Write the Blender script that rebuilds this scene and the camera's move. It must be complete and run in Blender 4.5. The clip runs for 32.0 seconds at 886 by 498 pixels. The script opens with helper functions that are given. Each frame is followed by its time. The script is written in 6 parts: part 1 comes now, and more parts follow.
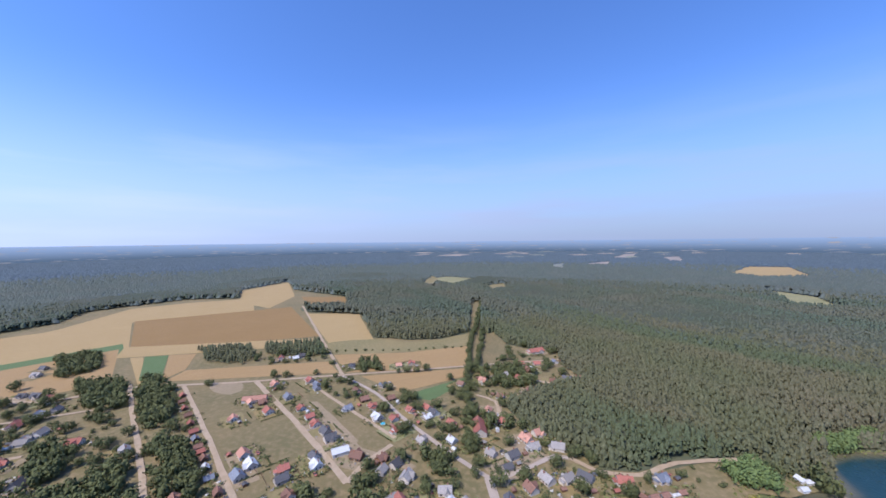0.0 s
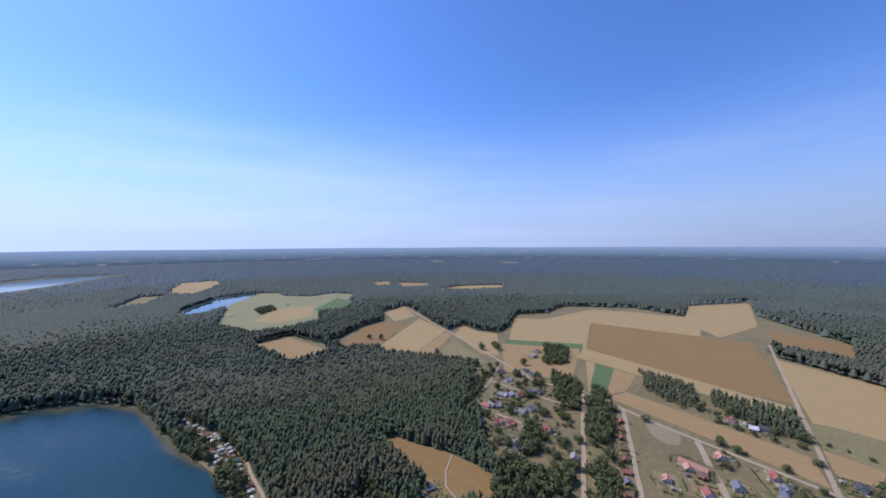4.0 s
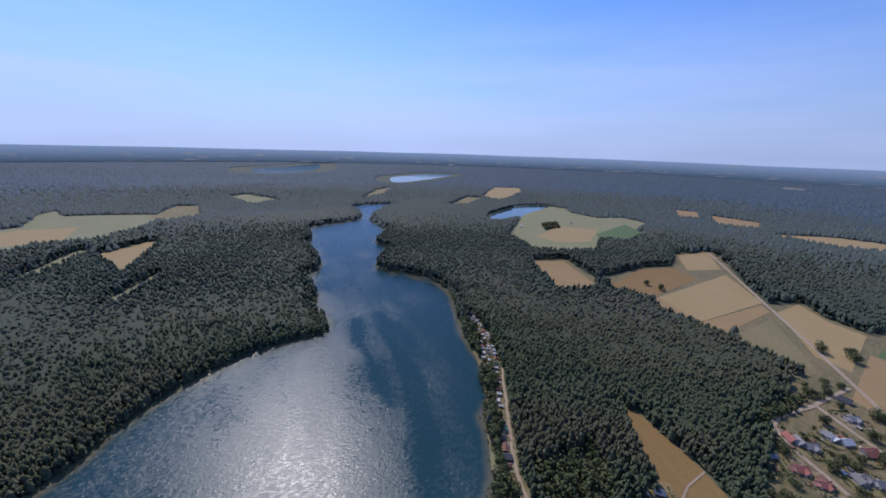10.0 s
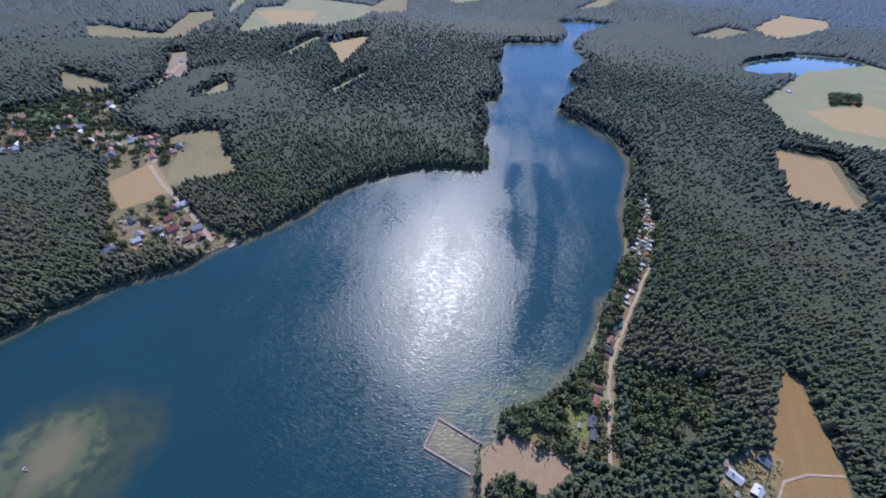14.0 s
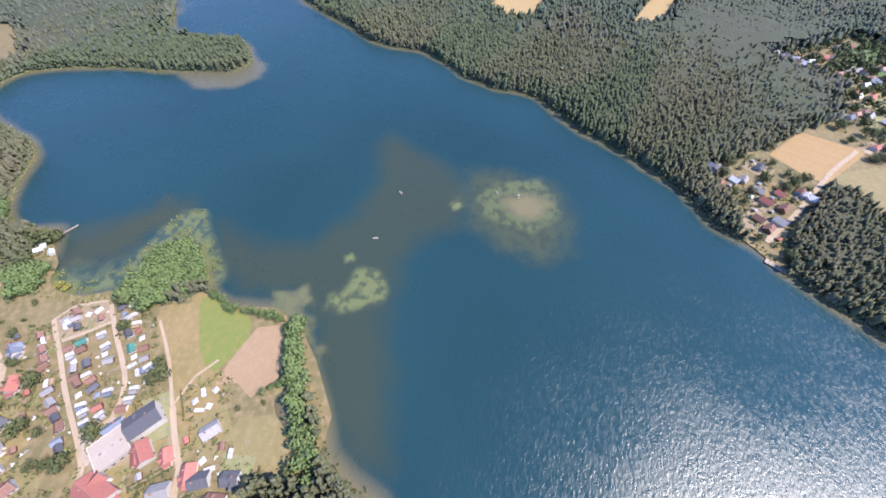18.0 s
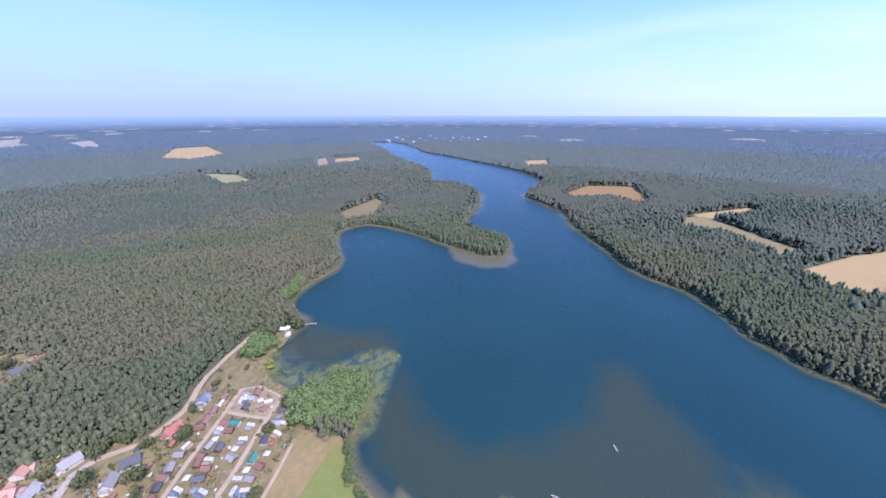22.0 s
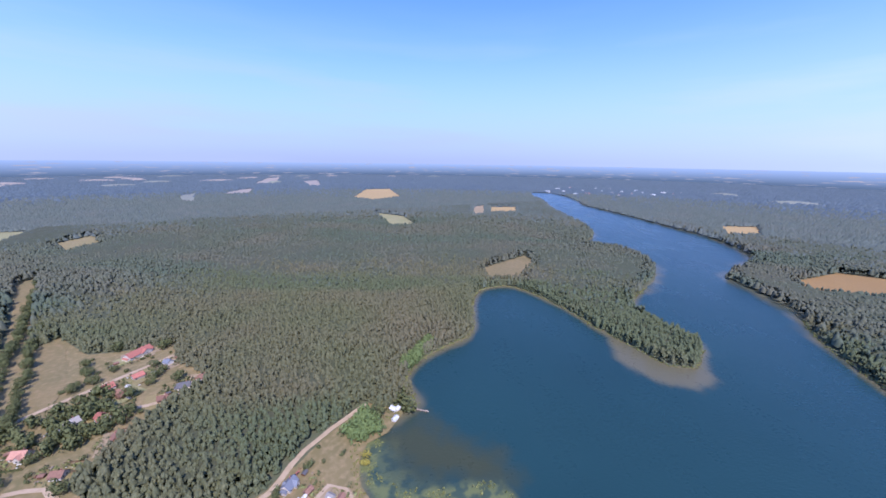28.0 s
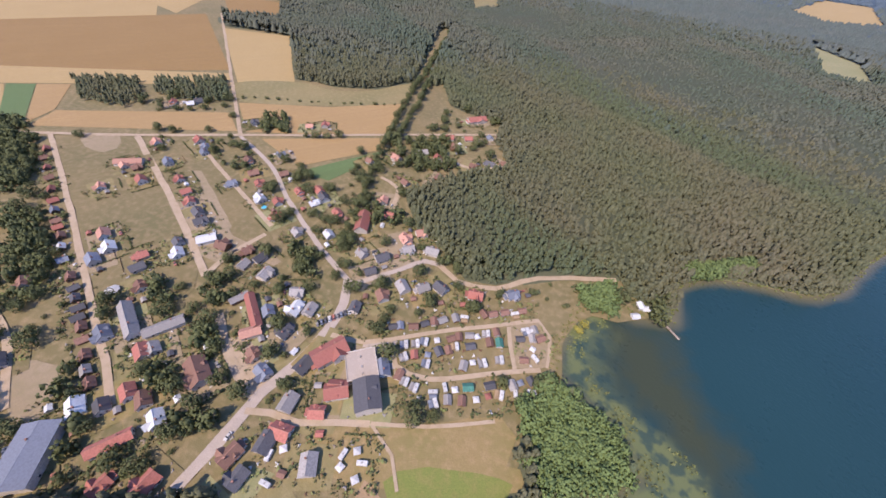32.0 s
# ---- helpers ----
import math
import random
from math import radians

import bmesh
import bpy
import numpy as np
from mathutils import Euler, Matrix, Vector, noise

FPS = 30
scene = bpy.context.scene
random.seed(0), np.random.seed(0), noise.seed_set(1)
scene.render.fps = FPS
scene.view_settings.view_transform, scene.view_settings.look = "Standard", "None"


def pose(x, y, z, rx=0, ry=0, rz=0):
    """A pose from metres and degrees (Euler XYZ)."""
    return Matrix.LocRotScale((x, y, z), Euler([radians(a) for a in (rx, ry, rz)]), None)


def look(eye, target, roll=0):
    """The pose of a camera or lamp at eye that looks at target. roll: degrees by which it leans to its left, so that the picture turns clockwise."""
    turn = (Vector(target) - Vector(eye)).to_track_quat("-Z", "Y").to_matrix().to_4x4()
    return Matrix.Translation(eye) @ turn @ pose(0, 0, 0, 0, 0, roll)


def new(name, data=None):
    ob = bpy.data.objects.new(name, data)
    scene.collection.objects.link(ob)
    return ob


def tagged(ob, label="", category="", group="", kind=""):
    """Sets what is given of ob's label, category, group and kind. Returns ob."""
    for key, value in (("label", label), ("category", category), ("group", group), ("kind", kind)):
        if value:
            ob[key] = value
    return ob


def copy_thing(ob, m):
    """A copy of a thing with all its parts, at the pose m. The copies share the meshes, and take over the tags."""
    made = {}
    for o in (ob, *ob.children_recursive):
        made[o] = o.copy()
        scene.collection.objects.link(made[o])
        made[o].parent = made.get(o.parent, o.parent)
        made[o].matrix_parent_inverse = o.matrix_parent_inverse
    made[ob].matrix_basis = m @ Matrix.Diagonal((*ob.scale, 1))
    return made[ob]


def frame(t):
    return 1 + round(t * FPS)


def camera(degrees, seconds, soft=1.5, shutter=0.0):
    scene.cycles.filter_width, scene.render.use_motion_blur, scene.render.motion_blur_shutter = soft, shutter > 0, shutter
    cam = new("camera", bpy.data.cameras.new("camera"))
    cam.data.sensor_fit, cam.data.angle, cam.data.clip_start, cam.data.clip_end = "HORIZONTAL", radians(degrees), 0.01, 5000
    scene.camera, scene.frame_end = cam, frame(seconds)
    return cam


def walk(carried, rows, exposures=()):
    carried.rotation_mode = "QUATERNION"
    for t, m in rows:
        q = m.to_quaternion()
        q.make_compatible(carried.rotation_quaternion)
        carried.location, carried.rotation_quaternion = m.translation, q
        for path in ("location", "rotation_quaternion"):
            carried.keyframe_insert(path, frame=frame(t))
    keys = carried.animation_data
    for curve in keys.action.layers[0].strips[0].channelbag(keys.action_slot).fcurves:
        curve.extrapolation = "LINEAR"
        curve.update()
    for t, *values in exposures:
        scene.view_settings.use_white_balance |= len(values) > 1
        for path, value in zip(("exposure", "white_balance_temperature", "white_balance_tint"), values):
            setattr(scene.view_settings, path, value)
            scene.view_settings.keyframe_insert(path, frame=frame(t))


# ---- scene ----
cam = camera(103.57, 32.0, soft=1.7)
WALK = [
    (0.0, pose(0.0, -0.0, 159.4, 88.71, 0.66, 25.00)),
    (0.5, pose(-1.1, 2.3, 163.6, 88.91, 0.73, 33.83)),
    (1.0, pose(-2.3, 4.8, 167.9, 89.12, 0.89, 42.60)),
    (1.5, pose(-3.5, 7.3, 172.5, 89.41, 0.86, 51.24)),
    (2.0, pose(-5.2, 9.6, 177.8, 89.58, 0.63, 59.75)),
    (2.5, pose(-7.3, 11.9, 183.4, 89.55, 0.58, 67.76)),
    (3.0, pose(-9.6, 13.9, 189.3, 89.42, 0.59, 75.45)),
    (3.5, pose(-11.6, 15.6, 194.9, 89.28, 0.46, 83.17)),
    (4.0, pose(-13.5, 17.2, 200.1, 89.18, 0.34, 90.47)),
    (4.5, pose(-15.2, 18.7, 205.3, 89.04, 0.20, 96.98)),
    (6.5, pose(-22.5, 24.1, 220.5, 86.51, -0.44, 114.08)),
    (7.0, pose(-24.6, 25.6, 223.8, 85.23, -0.65, 116.48)),
    (7.5, pose(-26.9, 26.9, 226.8, 83.84, -0.85, 118.68)),
    (8.0, pose(-29.3, 28.2, 229.7, 82.53, -0.86, 121.45)),
    (8.5, pose(-31.8, 29.3, 232.3, 81.35, -1.00, 125.17)),
    (9.0, pose(-34.2, 30.3, 234.9, 79.77, -1.20, 129.33)),
    (9.5, pose(-36.8, 30.8, 237.6, 77.15, -1.48, 133.40)),
    (10.0, pose(-39.4, 30.7, 240.2, 73.69, -1.67, 136.52)),
    (10.5, pose(-42.0, 30.3, 242.6, 69.79, -1.81, 138.65)),
    (11.0, pose(-44.6, 29.8, 244.7, 66.04, -1.92, 140.40)),
    (11.5, pose(-47.0, 29.7, 246.9, 63.11, -1.99, 142.56)),
    (12.0, pose(-49.7, 29.3, 248.9, 60.67, -2.10, 145.70)),
    (12.5, pose(-52.6, 28.5, 250.3, 58.42, -2.18, 150.04)),
    (13.0, pose(-55.6, 27.3, 251.2, 55.37, -2.38, 155.50)),
    (13.5, pose(-58.4, 25.3, 251.8, 50.89, -2.62, 161.39)),
    (15.5, pose(-64.7, 6.7, 245.4, 31.93, -2.02, -159.95)),
    (16.0, pose(-66.0, 2.4, 241.9, 31.00, -1.13, -142.61)),
    (16.5, pose(-66.6, -0.9, 238.0, 31.62, -0.45, -125.55)),
    (17.0, pose(-65.5, -3.3, 233.2, 32.75, -0.35, -111.68)),
    (17.5, pose(-62.4, -4.5, 227.9, 34.13, -0.45, -101.19)),
    (18.0, pose(-57.9, -5.0, 223.3, 35.97, -0.40, -92.60)),
    (18.5, pose(-52.7, -5.0, 218.9, 39.21, -0.10, -84.93)),
    (19.0, pose(-47.2, -4.0, 214.5, 44.19, 0.10, -77.55)),
    (19.5, pose(-42.3, -2.4, 210.1, 50.11, 0.08, -70.86)),
    (20.0, pose(-37.7, 0.3, 205.8, 55.53, -0.02, -65.52)),
    (20.5, pose(-32.9, 3.4, 201.8, 59.99, -0.02, -61.27)),
    (21.0, pose(-28.2, 6.5, 198.0, 63.61, -0.07, -57.82)),
    (21.5, pose(-23.6, 9.9, 194.4, 66.39, -0.02, -55.23)),
    (22.0, pose(-19.1, 13.7, 191.6, 68.58, -0.01, -53.39)),
    (22.5, pose(-14.3, 18.2, 189.6, 70.13, -0.15, -52.47)),
    (23.0, pose(-9.7, 23.0, 188.2, 71.04, -0.11, -52.36)),
    (23.5, pose(-5.1, 27.9, 187.6, 71.74, -0.04, -52.58)),
    (24.0, pose(-0.7, 32.8, 187.6, 72.48, -0.03, -53.10)),
    (24.5, pose(3.4, 37.8, 188.0, 73.16, 0.09, -53.80)),
    (26.5, pose(19.3, 55.5, 195.2, 75.12, -0.03, -47.54)),
    (27.0, pose(23.7, 58.9, 197.2, 75.53, -0.23, -42.04)),
    (27.5, pose(28.1, 62.3, 198.8, 75.87, -0.42, -35.29)),
    (28.0, pose(32.2, 65.9, 199.6, 75.77, -0.81, -28.23)),
    (28.5, pose(35.7, 69.6, 199.9, 74.56, -1.37, -21.10)),
    (29.0, pose(38.5, 73.7, 199.8, 72.06, -1.97, -14.09)),
    (29.5, pose(40.9, 78.6, 199.2, 68.30, -2.42, -7.59)),
    (30.0, pose(42.9, 83.9, 198.0, 63.57, -2.71, -1.54)),
    (30.5, pose(44.0, 89.4, 196.5, 58.69, -3.08, 4.40)),
    (31.0, pose(44.3, 94.9, 194.4, 53.92, -3.50, 10.78)),
    (31.5, pose(43.9, 100.5, 192.0, 49.30, -3.87, 18.10)),
    (32.0, pose(43.1, 106.4, 189.2, 44.87, -4.14, 26.37)),
]
walk(cam, WALK, exposures=[(0.0, -0.06, 6250, 17), (2.0, -0.32, 6150, 17), (4.0, -0.48, 6100, 17), (7.5, -0.76, 6050, 17), (10.0, -0.86, 5950, 18), (12.0, -0.55, 5650, 18), (13.5, -0.27, 5500, 18), (15.5, 0.0, 6200, 19), (16.2, 0.12, 6400, 20), (17.0, 0.47, 6500, 20), (18.0, 0.68, 6400, 19), (19.0, 0.84, 6350, 19), (20.5, 0.62, 5950, 23), (23.0, 0.33, 5750, 27), (28.0, 0.22, 5900, 26), (30.5, 0.18, 6450, 25), (32.0, 0.12, 6950, 24)])

# ---- sky and sun ----
SUN_WAY = Vector((-0.165, -0.600, 0.783))
world = bpy.data.worlds.new("sky")
scene.world = world
world.use_nodes = True
wn = world.node_tree
sky = wn.nodes.new("ShaderNodeTexSky")
sky.sky_type = "NISHITA"
sky.sun_disc = False
sky.sun_elevation = math.asin(SUN_WAY.z)
sky.sun_rotation = math.atan2(SUN_WAY.x, SUN_WAY.y)
sky.altitude, sky.air_density, sky.dust_density, sky.ozone_density = 150, 1.0, 0.6, 2.0
wn.nodes["Background"].inputs[1].default_value = 0.108
# summer haze: the sky pales towards the horizon, with a few thin veils of cloud
geo = wn.nodes.new("ShaderNodeTexCoord")
sep = wn.nodes.new("ShaderNodeSeparateXYZ")
wn.links.new(geo.outputs["Generated"], sep.inputs[0])
low = wn.nodes.new("ShaderNodeMapRange")
low.interpolation_type = "SMOOTHERSTEP"
low.inputs[1].default_value, low.inputs[2].default_value, low.inputs[3].default_value, low.inputs[4].default_value = -0.12, 0.42, 1.0, 0.0
wn.links.new(sep.outputs[2], low.inputs[0])
tint = wn.nodes.new("ShaderNodeMix")
tint.data_type, tint.blend_type = "RGBA", "MULTIPLY"
tint.inputs[0].default_value = 1.0
tint.inputs[7].default_value = (1.1, 1.62, 2.45, 1.0)
wn.links.new(sky.outputs[0], tint.inputs[6])
haze = wn.nodes.new("ShaderNodeMix")
haze.data_type = "RGBA"
# the haze is brighter towards the sun
aim = wn.nodes.new("ShaderNodeVectorMath")
aim.operation = "DOT_PRODUCT"
aim.inputs[1].default_value = SUN_WAY
wn.links.new(geo.outputs["Generated"], aim.inputs[0])
glow = wn.nodes.new("ShaderNodeMapRange")
glow.inputs[1].default_value, glow.inputs[2].default_value, glow.inputs[3].default_value, glow.inputs[4].default_value = -0.7, 0.9, 0.72, 1.90
wn.links.new(aim.outputs["Value"], glow.inputs[0])
lit = wn.nodes.new("ShaderNodeVectorMath")
lit.operation = "SCALE"
lit.inputs[0].default_value = (4.55, 5.7, 8.3)
wn.links.new(glow.outputs[0], lit.inputs["Scale"])
wn.links.new(lit.outputs[0], haze.inputs[7])
wn.links.new(low.outputs[0], haze.inputs[0])
veil_map = wn.nodes.new("ShaderNodeMapping")
veil_map.inputs["Scale"].default_value = (1.2, 1.2, 9.0)
veil = wn.nodes.new("ShaderNodeTexNoise")
veil.inputs["Scale"].default_value, veil.inputs["Detail"].default_value = 1.6, 6.0
wn.links.new(geo.outputs["Generated"], veil_map.inputs[0])
wn.links.new(veil_map.outputs[0], veil.inputs["Vector"])
thin = wn.nodes.new("ShaderNodeMapRange")
thin.inputs[1].default_value, thin.inputs[2].default_value, thin.inputs[4].default_value = 0.46, 0.68, 0.9
wn.links.new(veil.outputs[0], thin.inputs[0])
cloud = wn.nodes.new("ShaderNodeMix")
cloud.data_type = "RGBA"
fade = wn.nodes.new("ShaderNodeMath")
fade.operation = "MULTIPLY"
wn.links.new(thin.outputs[0], fade.inputs[0])
wn.links.new(low.outputs[0], fade.inputs[1])
wn.links.new(fade.outputs[0], cloud.inputs[0])
deep = wn.nodes.new("ShaderNodeMapRange")
deep.inputs[1].default_value, deep.inputs[2].default_value, deep.inputs[3].default_value, deep.inputs[4].default_value = -0.7, 0.9, 0.83, 1.13
wn.links.new(aim.outputs["Value"], deep.inputs[0])
dome = wn.nodes.new("ShaderNodeVectorMath")
dome.operation = "SCALE"
wn.links.new(tint.outputs[2], dome.inputs[0])
wn.links.new(deep.outputs[0], dome.inputs["Scale"])
wn.links.new(dome.outputs[0], haze.inputs[6])
veil_light = wn.nodes.new("ShaderNodeVectorMath")
veil_light.operation = "SCALE"
veil_light.inputs["Scale"].default_value = 1.12
wn.links.new(lit.outputs[0], veil_light.inputs[0])
wn.links.new(veil_light.outputs[0], cloud.inputs[7])
wn.links.new(haze.outputs[2], cloud.inputs[6])
wn.links.new(cloud.outputs[2], wn.nodes["Background"].inputs[0])
sun_data = bpy.data.lights.new("sun", "SUN")
sun_data.energy, sun_data.angle, sun_data.color = 5.0, radians(0.53), (1.0, 0.93, 0.82)
sun = new("sun", sun_data)
sun.matrix_world = look((0, 0, 400), Vector((0, 0, 400)) - SUN_WAY)

# ---- materials ----
def material(name, rough=0.8, metal=0.0):
    m = bpy.data.materials.new(name)
    m.use_nodes = True
    b = m.node_tree.nodes["Principled BSDF"]
    b.inputs["Roughness"].default_value = rough
    b.inputs["Metallic"].default_value = metal
    return m, m.node_tree, b


def node(nt, kind, **inputs):
    n = nt.nodes.new(kind)
    for k, v in inputs.items():
        n.inputs[k.replace("_", " ")].default_value = v
    return n


def mixed(nt, fac, a, b, blend="MIX"):
    n = nt.nodes.new("ShaderNodeMix")
    n.data_type, n.blend_type = "RGBA", blend
    for sock, v in ((n.inputs[0], fac), (n.inputs[6], a), (n.inputs[7], b)):
        if isinstance(v, bpy.types.NodeSocket):
            nt.links.new(v, sock)
        elif isinstance(v, (int, float)):
            sock.default_value = v
        else:
            sock.default_value = (*v, 1.0)
    return n.outputs[2]


def ramp(nt, value, lo, hi):
    n = nt.nodes.new("ShaderNodeMapRange")
    n.inputs[1].default_value, n.inputs[2].default_value = lo, hi
    nt.links.new(value, n.inputs[0])
    return n.outputs[0]


def noise_of(nt, scale, detail=3.0, stretch=(1, 1, 1), rz=0.0):
    g = nt.nodes.new("ShaderNodeNewGeometry")
    mp = nt.nodes.new("ShaderNodeMapping")
    mp.vector_type = "TEXTURE"
    mp.inputs["Scale"].default_value = [1 / v for v in stretch]
    mp.inputs["Rotation"].default_value = (0, 0, rz)
    nt.links.new(g.outputs["Position"], mp.inputs[0])
    n = node(nt, "ShaderNodeTexNoise", Scale=scale, Detail=detail)
    nt.links.new(mp.outputs[0], n.inputs["Vector"])
    return n.outputs[0]


def bumped(nt, b, height, strength, distance):
    n = node(nt, "ShaderNodeBump", Strength=strength, Distance=distance)
    nt.links.new(height, n.inputs["Height"])
    nt.links.new(n.outputs[0], b.inputs["Normal"])


def ground_material(name, a, b_, c, rows=0.0, rz=0.0, rough=0.95):
    """Soil or grass: two tones over tens of metres, a third over a few, and drill rows where asked."""
    m, nt, b = material(name, rough)
    col = mixed(nt, ramp(nt, noise_of(nt, 0.018, 5), 0.35, 0.65), a, b_)
    col = mixed(nt, ramp(nt, noise_of(nt, 0.22, 5), 0.45, 0.75), col, c)
    if rows:
        s = noise_of(nt, 1.0, 2, (0.004, rows, 1), rz)
        col = mixed(nt, ramp(nt, s, 0.35, 0.7), col, [v * 0.8 for v in b_])
    fine = noise_of(nt, 1.7, 4)
    col = mixed(nt, ramp(nt, fine, 0.3, 0.9), col, [v * 0.7 for v in a])
    nt.links.new(col, b.inputs["Base Color"])
    bumped(nt, b, fine, 0.6, 0.3)
    return m


def plain_material(name, col, rough=0.7, var=0.25, scale=1.2, metal=0.0):
    """A painted, tiled or metal surface that differs a little from thing to thing and across itself."""
    m, nt, b = material(name, rough, metal)
    info = nt.nodes.new("ShaderNodeObjectInfo")
    c = mixed(nt, info.outputs["Random"], [v * (1 - var) for v in col], [min(1, v * (1 + var)) for v in col])
    c = mixed(nt, ramp(nt, noise_of(nt, scale, 4), 0.4, 0.8), c, [v * 0.72 for v in col])
    b.inputs["Specular IOR Level"].default_value = 0.2 if rough > 0.4 else 0.5
    nt.links.new(c, b.inputs["Base Color"])
    return m


def leaf_material(name, a, b_, c, scale=0.6, stand=None):
    m, nt, b = material(name, 0.75)
    geo = nt.nodes.new("ShaderNodeNewGeometry")
    info = nt.nodes.new("ShaderNodeObjectInfo")
    add = nt.nodes.new("ShaderNodeMath")
    nt.links.new(geo.outputs["Random Per Island"], add.inputs[0])
    nt.links.new(info.outputs["Random"], add.inputs[1])
    fr = nt.nodes.new("ShaderNodeMath")
    fr.operation = "FRACT"
    nt.links.new(add.outputs[0], fr.inputs[0])
    col = mixed(nt, fr.outputs[0], a, b_)
    col = mixed(nt, ramp(nt, noise_of(nt, 0.008, 4), 0.42, 0.68), col, c)
    if stand:
        col = mixed(nt, ramp(nt, noise_of(nt, 0.006, 2, (1, 0.35, 1), 0.9), 0.50, 0.58), col, stand)
    fine = noise_of(nt, scale, 5)
    col = mixed(nt, ramp(nt, fine, 0.35, 0.75), col, [v * 0.78 for v in a])
    nt.links.new(col, b.inputs["Base Color"])
    b.inputs["Specular IOR Level"].default_value = 0.15
    bumped(nt, b, fine, 0.6, 0.6)
    return m


